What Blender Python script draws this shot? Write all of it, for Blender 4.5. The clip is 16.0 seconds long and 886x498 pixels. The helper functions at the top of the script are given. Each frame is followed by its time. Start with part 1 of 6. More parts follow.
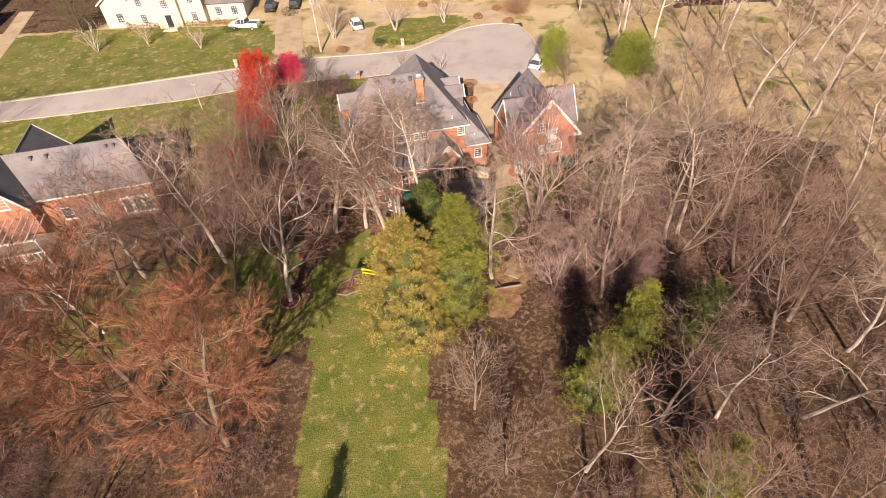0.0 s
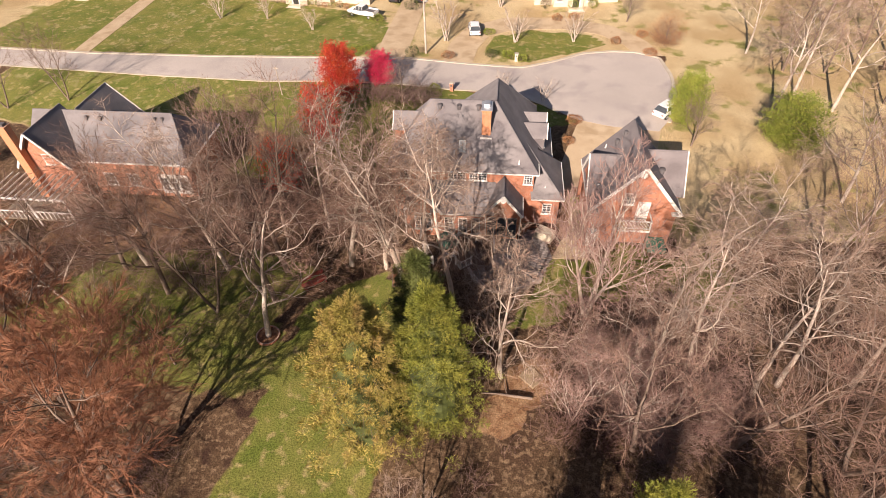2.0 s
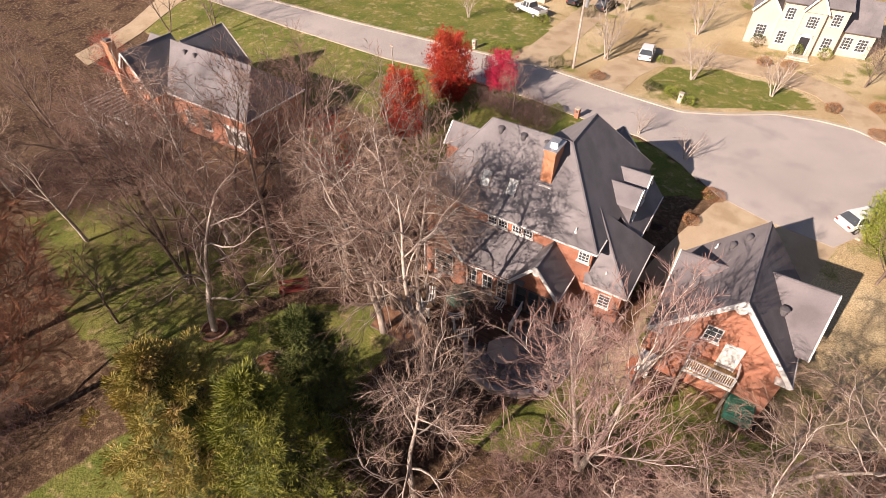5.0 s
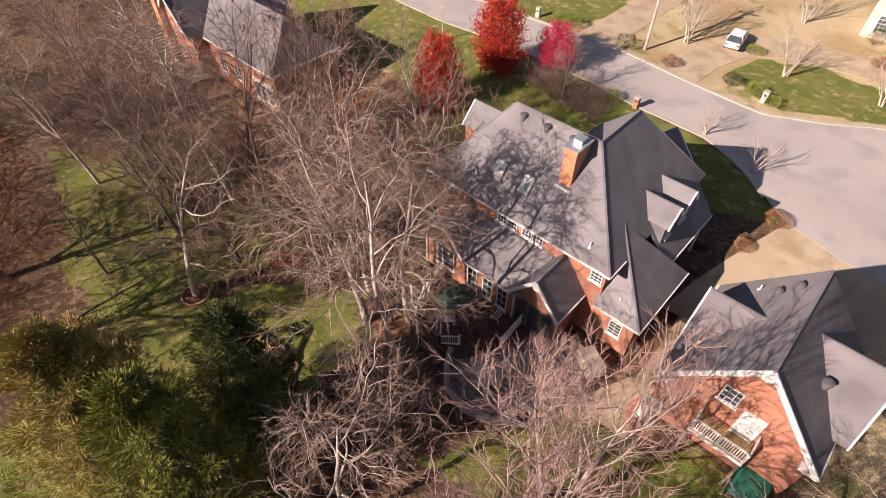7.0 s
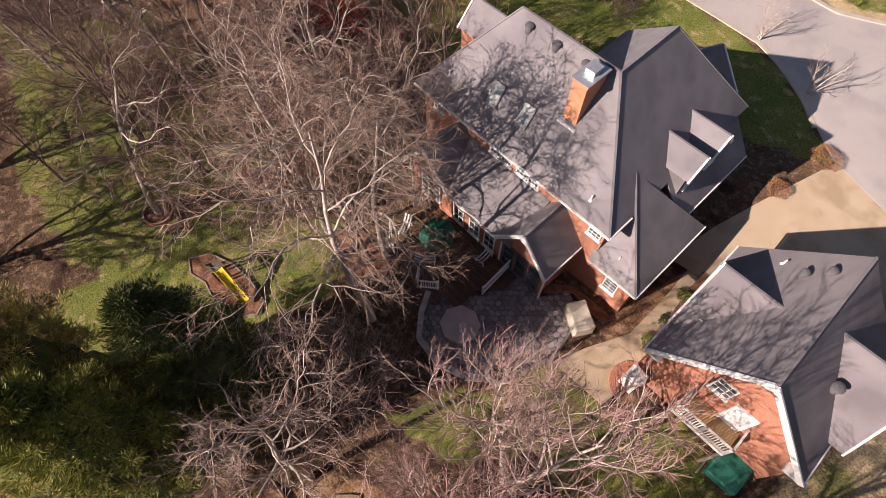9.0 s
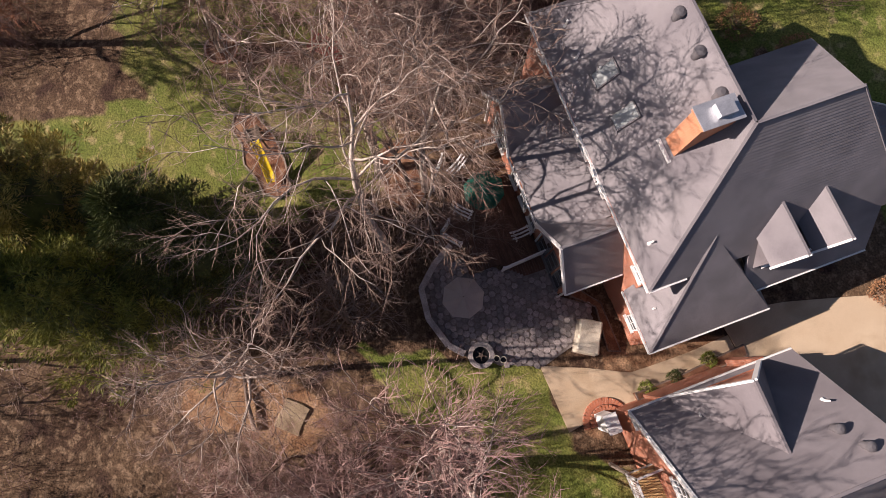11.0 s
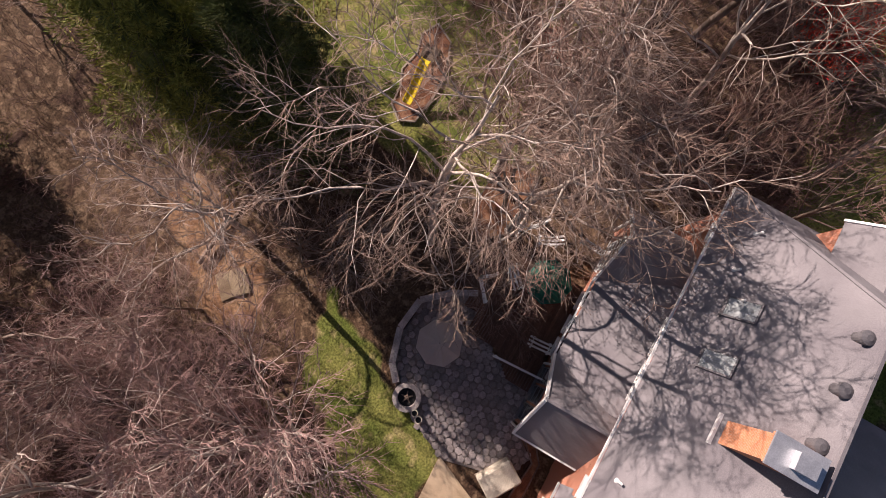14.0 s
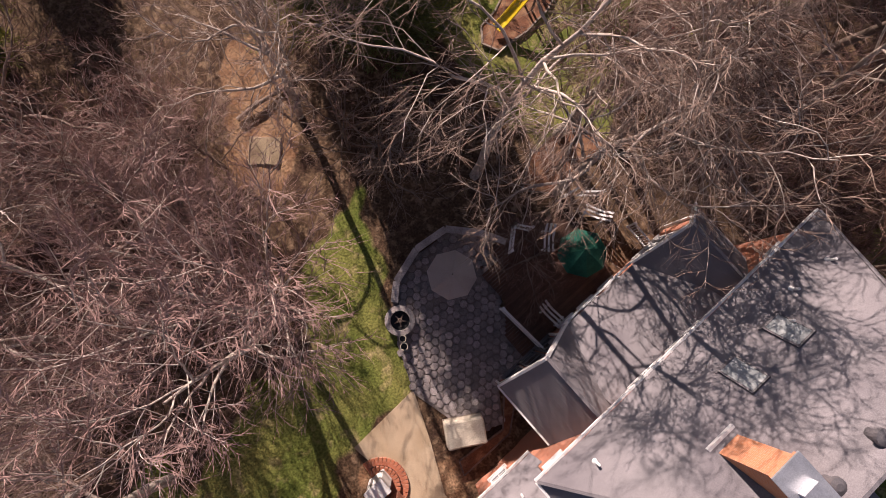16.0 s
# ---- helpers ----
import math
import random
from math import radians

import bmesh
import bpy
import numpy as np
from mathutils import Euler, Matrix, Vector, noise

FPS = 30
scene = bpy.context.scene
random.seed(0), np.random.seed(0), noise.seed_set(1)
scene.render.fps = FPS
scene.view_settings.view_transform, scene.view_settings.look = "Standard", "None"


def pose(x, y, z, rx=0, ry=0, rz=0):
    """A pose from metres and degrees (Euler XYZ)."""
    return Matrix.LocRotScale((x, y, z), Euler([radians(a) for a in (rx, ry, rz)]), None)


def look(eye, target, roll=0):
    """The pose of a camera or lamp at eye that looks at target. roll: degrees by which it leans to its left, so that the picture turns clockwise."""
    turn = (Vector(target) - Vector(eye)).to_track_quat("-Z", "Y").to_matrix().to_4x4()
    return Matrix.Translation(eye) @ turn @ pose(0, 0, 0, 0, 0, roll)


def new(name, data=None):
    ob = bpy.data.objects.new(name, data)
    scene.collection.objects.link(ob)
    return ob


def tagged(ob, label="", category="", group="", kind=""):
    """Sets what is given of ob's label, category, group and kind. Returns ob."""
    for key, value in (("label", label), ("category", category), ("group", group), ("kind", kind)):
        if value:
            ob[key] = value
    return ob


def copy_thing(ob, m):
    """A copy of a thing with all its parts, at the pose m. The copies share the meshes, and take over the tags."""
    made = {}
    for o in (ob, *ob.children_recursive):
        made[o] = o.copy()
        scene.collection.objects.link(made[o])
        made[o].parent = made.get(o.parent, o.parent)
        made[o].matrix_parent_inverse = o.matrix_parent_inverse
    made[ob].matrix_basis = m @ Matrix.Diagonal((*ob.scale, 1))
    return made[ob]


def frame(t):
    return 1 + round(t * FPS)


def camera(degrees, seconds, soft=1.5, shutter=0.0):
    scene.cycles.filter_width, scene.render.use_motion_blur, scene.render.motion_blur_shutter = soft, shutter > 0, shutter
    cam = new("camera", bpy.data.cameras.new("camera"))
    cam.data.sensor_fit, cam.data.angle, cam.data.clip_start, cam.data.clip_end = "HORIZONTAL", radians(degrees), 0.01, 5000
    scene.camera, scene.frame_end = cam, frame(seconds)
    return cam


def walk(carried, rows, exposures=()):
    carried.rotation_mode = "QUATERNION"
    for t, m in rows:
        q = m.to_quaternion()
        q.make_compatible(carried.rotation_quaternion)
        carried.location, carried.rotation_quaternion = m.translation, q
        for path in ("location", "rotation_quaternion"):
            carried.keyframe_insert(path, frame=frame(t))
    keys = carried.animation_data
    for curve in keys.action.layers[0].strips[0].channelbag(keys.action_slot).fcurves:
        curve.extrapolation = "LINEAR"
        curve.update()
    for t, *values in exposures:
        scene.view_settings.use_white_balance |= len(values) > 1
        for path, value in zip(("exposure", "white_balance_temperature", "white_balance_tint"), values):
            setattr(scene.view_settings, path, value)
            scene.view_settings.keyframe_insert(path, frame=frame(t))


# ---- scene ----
cam = camera(79.0, 16.0, soft=0.7)
PATH = [
    (0, (1.934, 1.332, 41.068), (1.868, 2.752, 39.661), -2.7),
    (0.5, (3.877, 4.67, 40.106), (3.696, 6.085, 38.704), -2.2),
    (1, (6.08, 8.036, 39.339), (5.775, 9.432, 37.94), -2.0),
    (1.5, (8.028, 11.489, 38.654), (7.605, 12.853, 37.254), -1.8),
    (2, (9.706, 14.796, 37.954), (9.182, 16.125, 36.554), -1.8),
    (2.5, (11.164, 17.921, 36.98), (10.546, 19.212, 35.583), -1.7),
    (3, (12.48, 21.026, 36.091), (11.772, 22.272, 34.695), -1.5),
    (3.5, (13.566, 24.059, 35.273), (12.776, 25.255, 33.879), -1.2),
    (4, (14.365, 26.721, 34.483), (13.493, 27.862, 33.091), -0.9),
    (4.2, (14.596, 27.662, 34.102), (13.687, 28.777, 32.713), -0.8),
    (6.3, (15.829, 35.642, 31.542), (14.661, 36.431, 30.123), 0.2),
    (6.5, (15.562, 36.258, 31.441), (14.4, 37.031, 30.008), 0.3),
    (7, (14.868, 37.708, 31.216), (13.731, 38.446, 29.745), 0.1),
    (7.5, (13.97, 39.215, 31.039), (12.882, 39.907, 29.51), -0.1),
    (8, (12.835, 40.627, 30.916), (11.827, 41.257, 29.308), -0.0),
    (8.5, (11.748, 41.999, 30.858), (10.834, 42.542, 29.164), -0.2),
    (9, (10.827, 43.17, 30.663), (10.002, 43.624, 28.898), -0.2),
    (9.2, (10.426, 43.587, 30.61), (9.64, 44.006, 28.82), -0.1),
    (11.3, (4.797, 47.664, 30.393), (4.411, 47.693, 28.431), 3.6),
    (11.5, (4.357, 47.809, 30.314), (3.988, 47.821, 28.348), 4.4),
    (12, (3.399, 47.961, 29.988), (3.06, 47.936, 28.017), 7.5),
    (12.5, (2.566, 48.256, 29.658), (2.237, 48.172, 27.687), 7.4),
    (13, (2.176, 48.312, 29.244), (1.859, 48.186, 27.273), 9.2),
    (13.5, (2.145, 48.309, 28.767), (1.846, 48.149, 26.796), 10.5),
    (14, (2.38, 48.347, 28.295), (2.103, 48.168, 26.323), 11.6),
    (14.5, (2.844, 48.664, 27.854), (2.594, 48.469, 25.879), 11.3),
    (15, (3.441, 49.099, 27.364), (3.212, 48.898, 25.387), 12.3),
    (15.5, (4.04, 49.458, 26.807), (3.817, 49.27, 24.829), 17.8),
    (16, (4.388, 50.029, 26.292), (4.186, 49.848, 24.31), 21.2),
]
walk(cam, [(t, look(eye, target, roll)) for t, eye, target, roll in PATH],
     exposures=[(0, 0.95, 6900, 20), (4, 0.9, 6700, 21), (8, 0.86, 6400, 24), (12, 0.84, 6200, 23), (16, 0.84, 6350, 27)])


# ---- world, sun, exposure ----
world = bpy.data.worlds.new("world")
scene.world = world
world.use_nodes = True
sky = world.node_tree.nodes.new("ShaderNodeTexSky")
sky.sky_type, sky.sun_disc = "NISHITA", False
sky.sun_elevation, sky.sun_rotation = radians(28), radians(183)
world.node_tree.nodes["Background"].inputs[1].default_value = 0.042
world.node_tree.links.new(sky.outputs[0], world.node_tree.nodes["Background"].inputs[0])
sun = new("sun", bpy.data.lights.new("sun", "SUN"))
sun.data.energy, sun.data.angle, sun.data.color = 5.0, radians(0.55), (1.0, 0.87, 0.72)
sun.matrix_world = look((0, 0, 60), (0.9, 19.35, 49.7))



# ---- materials ----
def mat(name, base, second=None, scale=3.0, rough=0.85, grain=40.0, amount=0.35, bump=0.15, metal=0.0,
        third=None, scale3=0.6, per_object=0.0, spec=0.3, stretch=(1, 1, 1)):
    """Two-scale noise material on object coordinates: base and second mixed broadly, third as stains, fine grain, bump."""
    m = bpy.data.materials.new(name)
    m.use_nodes = True
    nt = m.node_tree
    n, l = nt.nodes, nt.links
    b = n["Principled BSDF"]
    b.inputs["Roughness"].default_value, b.inputs["Metallic"].default_value = rough, metal
    b.inputs["Specular IOR Level"].default_value = spec
    tc = n.new("ShaderNodeTexCoord")
    mp = n.new("ShaderNodeMapping")
    mp.inputs["Scale"].default_value = stretch
    l.new(tc.outputs["Object"], mp.inputs[0])

    def noise_node(s, detail=5.0):
        t = n.new("ShaderNodeTexNoise")
        t.inputs["Scale"].default_value, t.inputs["Detail"].default_value = s, detail
        l.new(mp.outputs[0], t.inputs["Vector"])
        return t

    def mix(kind, f, a, c):
        x = n.new("ShaderNodeMix")
        x.data_type, x.blend_type = "RGBA", kind
        for k, v in ((0, f), (6, a), (7, c)):
            if isinstance(v, (int, float)):
                x.inputs[k].default_value = v
            elif isinstance(v, tuple):
                x.inputs[k].default_value = (*v[:3], 1)
            else:
                l.new(v, x.inputs[k])
        return x.outputs[2]

    def ramp(src, lo, hi):
        r = n.new("ShaderNodeMapRange")
        r.inputs[1].default_value, r.inputs[2].default_value = lo, hi
        l.new(src, r.inputs[0])
        return r.outputs[0]

    col = mix("MIX", ramp(noise_node(scale).outputs[0], 0.35, 0.65), base, second or base)
    if third:
        col = mix("MIX", ramp(noise_node(scale3, 6).outputs[0], 0.5, 0.66), col, third)
    g = noise_node(grain, 3)
    col = mix("OVERLAY", amount, col, ramp(g.outputs[0], 0.2, 0.8))
    if per_object:
        oi = n.new("ShaderNodeObjectInfo")
        r = n.new("ShaderNodeMapRange")
        r.inputs[3].default_value, r.inputs[4].default_value = 1 - per_object, 1 + per_object
        l.new(oi.outputs["Random"], r.inputs[0])
        hv = n.new("ShaderNodeHueSaturation")
        l.new(r.outputs[0], hv.inputs["Value"])
        l.new(col, hv.inputs["Color"])
        col = hv.outputs[0]
    l.new(col, b.inputs["Base Color"])
    if bump:
        bp = n.new("ShaderNodeBump")
        bp.inputs["Strength"].default_value, bp.inputs["Distance"].default_value = bump, 0.02
        l.new(g.outputs[0], bp.inputs["Height"])
        l.new(bp.outputs[0], b.inputs["Normal"])
    return m


def brick_mat(name, c1, c2, mortar):
    """Running-bond brick on upright faces: coordinate along the wall from the face's direction, courses in z."""
    m = mat(name, c1, c2, 1.5, 0.9, 30, 0.3, 0.2)
    n, l = m.node_tree.nodes, m.node_tree.links
    b = n["Principled BSDF"]
    tc = n.new("ShaderNodeTexCoord")
    sp = n.new("ShaderNodeSeparateXYZ")
    l.new(tc.outputs["Object"], sp.inputs[0])
    add = n.new("ShaderNodeMath")
    l.new(sp.outputs[0], add.inputs[0])
    l.new(sp.outputs[1], add.inputs[1])
    cb = n.new("ShaderNodeCombineXYZ")
    l.new(add.outputs[0], cb.inputs[0])
    l.new(sp.outputs[2], cb.inputs[1])
    t = n.new("ShaderNodeTexBrick")
    l.new(cb.outputs[0], t.inputs["Vector"])
    for k, v in (("Color1", (*c1, 1)), ("Color2", (*c2, 1)), ("Mortar", (*mortar, 1)), ("Scale", 1.0), ("Mortar Size", 0.008), ("Brick Width", 0.21), ("Row Height", 0.075), ("Bias", -0.1)):
        t.inputs[k].default_value = v
    old = b.inputs["Base Color"].links[0].from_socket
    x = n.new("ShaderNodeMix")
    x.data_type, x.blend_type = "RGBA", "MIX"
    x.inputs[0].default_value = 0.65
    l.new(old, x.inputs[6])
    l.new(t.outputs[0], x.inputs[7])
    l.new(x.outputs[2], b.inputs["Base Color"])
    return m


SHINGLE = mat("shingle", (0.186, 0.174, 0.178), (0.243, 0.226, 0.231), 0.7, 0.9, 30, 0.28, 0.15, third=(0.154, 0.142, 0.15), scale3=0.35, stretch=(1, 1, 1))
SHINGLE_DARK = mat("shingle_dark", (0.17, 0.155, 0.16), (0.22, 0.2, 0.205), 0.8, 0.9, 30, 0.28, 0.15, third=(0.14, 0.125, 0.13), scale3=0.4)
BRICK = brick_mat("brick", (0.46, 0.17, 0.09), (0.33, 0.11, 0.06), (0.45, 0.38, 0.32))
BRICK_PALE = brick_mat("brick_pale", (0.66, 0.57, 0.46), (0.55, 0.46, 0.36), (0.6, 0.55, 0.48))
BRICK_CHIMNEY = brick_mat("brick_chimney", (0.56, 0.23, 0.11), (0.48, 0.18, 0.085), (0.48, 0.36, 0.28))
WHITE = mat("white_paint", (0.78, 0.77, 0.74), (0.7, 0.69, 0.66), 2, 0.6, 25, 0.15, 0.05)
CREAM = mat("cream_siding", (0.6, 0.52, 0.42), (0.55, 0.475, 0.375), 0.8, 0.75, 18, 0.2, 0.1)
METAL = mat("sheet_metal", (0.55, 0.56, 0.58), (0.45, 0.46, 0.48), 3, 0.4, 25, 0.2, 0.05, metal=0.6)
DARKMETAL = mat("dark_metal", (0.11, 0.105, 0.11), (0.16, 0.15, 0.155), 3, 0.5, 25, 0.2, 0.05, metal=0.2)
ASPHALT = mat("asphalt", (0.4, 0.36, 0.335), (0.45, 0.405, 0.375), 0.15, 0.92, 30, 0.35, 0.3, third=(0.34, 0.305, 0.295), scale3=0.25)
CONCRETE = mat("concrete", (0.48, 0.38, 0.26), (0.42, 0.32, 0.21), 0.3, 0.9, 25, 0.3, 0.2, third=(0.36, 0.27, 0.17), scale3=0.5)
KERB = mat("kerb_concrete", (0.47, 0.42, 0.35), (0.4, 0.355, 0.29), 1, 0.9, 25, 0.3, 0.2)
PAVER = mat("paver_stone", (0.289, 0.255, 0.242), (0.212, 0.187, 0.183), 2.0, 0.85, 25, 0.5, 0.4, per_object=0.3)
STONEWALL = mat("wall_stone", (0.45, 0.4, 0.37), (0.35, 0.31, 0.285), 2.5, 0.9, 20, 0.45, 0.4, per_object=0.15)
JOINT = mat("patio_bedding", (0.196, 0.167, 0.155), (0.149, 0.127, 0.115), 2, 0.95, 30, 0.4, 0.3)
MULCH = mat("mulch", (0.13, 0.06, 0.035), (0.2, 0.09, 0.05), 3, 0.95, 30, 0.6, 0.6, third=(0.28, 0.16, 0.09), scale3=1.5)
WOOD = mat("deck_wood", (0.5, 0.34, 0.16), (0.42, 0.27, 0.12), 3, 0.8, 20, 0.4, 0.2, per_object=0.15)
WOOD_GREY = mat("weathered_wood", (0.3, 0.25, 0.2), (0.22, 0.18, 0.14), 3, 0.85, 20, 0.4, 0.2, per_object=0.15)
TAN_STONE = mat("tan_stone", (0.3, 0.235, 0.15), (0.24, 0.18, 0.115), 1.2, 0.95, 20, 0.4, 0.3, third=(0.17, 0.12, 0.075), scale3=0.9)
WOOD_DARK = mat("dark_timber", (0.15, 0.115, 0.085), (0.1, 0.075, 0.055), 3, 0.85, 20, 0.4, 0.2, per_object=0.15)
YELLOW = mat("yellow_plastic", (0.8, 0.62, 0.02), (0.72, 0.54, 0.02), 2, 0.4, 15, 0.15, 0.03, spec=0.5)
GREEN_CLOTH = mat("green_canvas", (0.03, 0.2, 0.14), (0.022, 0.15, 0.105), 2.5, 0.75, 15, 0.3, 0.2)
CLOTH = mat("umbrella_canvas", (0.66, 0.58, 0.52), (0.6, 0.52, 0.47), 1.2, 0.85, 30, 0.2, 0.1)
DRIFT = mat("pale_cover", (0.55, 0.5, 0.4), (0.45, 0.4, 0.31), 2, 0.8, 20, 0.3, 0.15)
CARWHITE = mat("car_paint", (0.8, 0.8, 0.8), (0.77, 0.77, 0.77), 1, 0.2, 20, 0.05, 0.0, spec=0.6)
CARDARK = mat("car_paint_dark", (0.03, 0.03, 0.035), (0.04, 0.04, 0.045), 1, 0.2, 20, 0.05, 0.0, spec=0.6)
RUBBER = mat("rubber", (0.02, 0.02, 0.02), (0.03, 0.03, 0.03), 3, 0.8, 20, 0.2, 0.05)
GLASS = mat("window_glass", (0.05, 0.06, 0.07), (0.07, 0.08, 0.09), 1, 0.08, 15, 0.1, 0.0, spec=0.8)
SKYGLASS = mat("skylight_glass", (0.3, 0.33, 0.33), (0.36, 0.38, 0.37), 2, 0.15, 15, 0.2, 0.0, spec=0.8)
BARK = mat("bark", (0.13, 0.095, 0.075), (0.23, 0.175, 0.14), 1.2, 0.9, 14, 0.5, 0.5, per_object=0.2, stretch=(1, 1, 0.3))
BARK_PALE = mat("bark_pale", (0.52, 0.45, 0.385), (0.33, 0.27, 0.225), 0.9, 0.9, 12, 0.5, 0.5, per_object=0.15, stretch=(1, 1, 0.3))
TWIG = mat("twig", (0.165, 0.096, 0.072), (0.24, 0.152, 0.118), 0.8, 0.9, 12, 0.4, 0.0, per_object=0.25)
TWIG_PALE = mat("twig_pale", (0.31, 0.226, 0.176), (0.22, 0.15, 0.115), 0.8, 0.9, 12, 0.4, 0.0, per_object=0.2)
TWIG_RED = mat("twig_red", (0.25, 0.105, 0.06), (0.32, 0.155, 0.088), 0.7, 0.9, 12, 0.4, 0.0, per_object=0.12)
TWIG_MAUVE = mat("twig_mauve", (0.25, 0.15, 0.13), (0.34, 0.225, 0.195), 0.8, 0.9, 12, 0.4, 0.0, per_object=0.2)
BRUSH = mat("brushwood", (0.173, 0.106, 0.0941), (0.252, 0.173, 0.151), 0.25, 0.95, 10, 0.5, 0.0, third=(0.126, 0.0574, 0.0459), scale3=0.12)


def leaf_mat(name, c1, c2, c3, scale=0.5):
    m = mat(name, c1, c2, scale, 0.7, 6, 0.35, 0.0, third=c3, scale3=scale * 2.2, per_object=0.12)
    n, l = m.node_tree.nodes, m.node_tree.links
    b = n["Principled BSDF"]
    geo = n.new("ShaderNodeNewGeometry")
    r = n.new("ShaderNodeMapRange")
    r.inputs[3].default_value, r.inputs[4].default_value = 0.6, 1.4
    l.new(geo.outputs["Random Per Island"], r.inputs[0])
    hv = n.new("ShaderNodeHueSaturation")
    l.new(r.outputs[0], hv.inputs["Value"])
    l.new(b.inputs["Base Color"].links[0].from_socket, hv.inputs["Color"])
    l.new(hv.outputs[0], b.inputs["Base Color"])
    b.inputs["Transmission Weight"].default_value = 0.0
    return m


CEDAR_GOLD = leaf_mat("cedar_gold", (0.34, 0.272, 0.07), (0.25, 0.222, 0.052), (0.37, 0.255, 0.088))
CEDAR_GREEN = leaf_mat("cedar_green", (0.195, 0.215, 0.035), (0.265, 0.255, 0.046), (0.125, 0.144, 0.032))
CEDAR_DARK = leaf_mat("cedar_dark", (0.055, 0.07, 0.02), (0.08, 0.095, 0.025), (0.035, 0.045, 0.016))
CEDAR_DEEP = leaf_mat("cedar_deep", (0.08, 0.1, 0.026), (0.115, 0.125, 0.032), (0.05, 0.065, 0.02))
LEAF_RED = leaf_mat("leaf_red", (0.5, 0.03, 0.025), (0.42, 0.05, 0.02), (0.55, 0.1, 0.03))
LEAF_CRIMSON = leaf_mat("leaf_crimson", (0.5, 0.02, 0.08), (0.42, 0.02, 0.06), (0.5, 0.05, 0.08))
LEAF_GREEN = leaf_mat("leaf_green", (0.2, 0.235, 0.035), (0.14, 0.18, 0.028), (0.25, 0.25, 0.055))
LEAF_BROWN = leaf_mat("leaf_brown", (0.28, 0.13, 0.06), (0.34, 0.19, 0.09), (0.2, 0.08, 0.04))


def ground_mat():
    """Zones from the plan's attribute: R lawn, G dry pale grass, B bare earth and mulch; leaf litter elsewhere."""
    m = bpy.data.materials.new("ground_cover")
    m.use_nodes = True
    n, l = m.node_tree.nodes, m.node_tree.links
    b = n["Principled BSDF"]
    b.inputs["Roughness"].default_value, b.inputs["Specular IOR Level"].default_value = 0.95, 0.15
    tc = n.new("ShaderNodeTexCoord")
    at = n.new("ShaderNodeAttribute")
    at.attribute_name = "zone"
    sep = n.new("ShaderNodeSeparateColor")
    l.new(at.outputs["Color"], sep.inputs[0])

    def nz(s, d=6.0, dist=0.0):
        t = n.new("ShaderNodeTexNoise")
        t.inputs["Scale"].default_value, t.inputs["Detail"].default_value, t.inputs["Distortion"].default_value = s, d, dist
        l.new(tc.outputs["Object"], t.inputs["Vector"])
        return t.outputs[0]

    def ramp(src, lo, hi):
        r = n.new("ShaderNodeMapRange")
        r.inputs[1].default_value, r.inputs[2].default_value = lo, hi
        l.new(src, r.inputs[0])
        return r.outputs[0]

    def mix(f, a, c, kind="MIX"):
        x = n.new("ShaderNodeMix")
        x.data_type, x.blend_type = "RGBA", kind
        for k, v in ((0, f), (6, a), (7, c)):
            if isinstance(v, (int, float)):
                x.inputs[k].default_value = v
            elif isinstance(v, tuple):
                x.inputs[k].default_value = (*v, 1)
            else:
                l.new(v, x.inputs[k])
        return x.outputs[2]

    def madd(a, f, c):
        x = n.new("ShaderNodeMath")
        x.operation = "MULTIPLY_ADD"
        l.new(a, x.inputs[0])
        x.inputs[1].default_value = f
        if isinstance(c, (int, float)):
            x.inputs[2].default_value = c
        else:
            l.new(c, x.inputs[2])
        return x.outputs[0]

    edge = madd(nz(0.7, 8), 0.9, -0.45)
    lawn = ramp(madd(sep.outputs[0], 1.0, edge), 0.35, 0.65)
    dry = ramp(madd(sep.outputs[1], 1.0, edge), 0.35, 0.65)
    bare = ramp(madd(sep.outputs[2], 1.0, edge), 0.4, 0.6)
    litter = mix(ramp(nz(0.22), 0.38, 0.62), (0.068, 0.04, 0.025), (0.115, 0.074, 0.043))
    litter = mix(ramp(nz(2.5, 8), 0.5, 0.62), litter, (0.19, 0.128, 0.08))
    litter = mix(ramp(nz(0.5, 7), 0.56, 0.66), litter, (0.05, 0.028, 0.02))
    green = mix(ramp(nz(0.35), 0.35, 0.65), (0.105, 0.135, 0.026), (0.185, 0.18, 0.05))
    green = mix(ramp(nz(1.1, 8), 0.55, 0.7), green, (0.32, 0.26, 0.12))
    pale = mix(ramp(nz(0.12), 0.4, 0.6), (0.38, 0.28, 0.15), (0.5, 0.4, 0.24))
    pale = mix(ramp(nz(0.3, 8), 0.56, 0.66), pale, (0.22, 0.21, 0.07))
    earth = mix(ramp(nz(1.2, 8), 0.4, 0.6), (0.2, 0.11, 0.06), (0.3, 0.19, 0.11))
    col = mix(dry, litter, pale)
    col = mix(lawn, col, green)
    col = mix(bare, col, earth)
    fine = nz(9.0, 4)
    col = mix(0.55, col, ramp(fine, 0.25, 0.75), "OVERLAY")
    l.new(col, b.inputs["Base Color"])
    bp = n.new("ShaderNodeBump")
    bp.inputs["Strength"].default_value, bp.inputs["Distance"].default_value = 0.6, 0.08
    l.new(fine, bp.inputs["Height"])
    l.new(bp.outputs[0], b.inputs["Normal"])
    return m


GROUND = ground_mat()

# ---- building helpers ----
HA = radians(14.2)
HOUSE = pose(0, 56, 0, 0, 0, 14.2)


def smooth(x):
    x = min(1.0, max(0.0, x))
    return x * x * (3 - 2 * x)


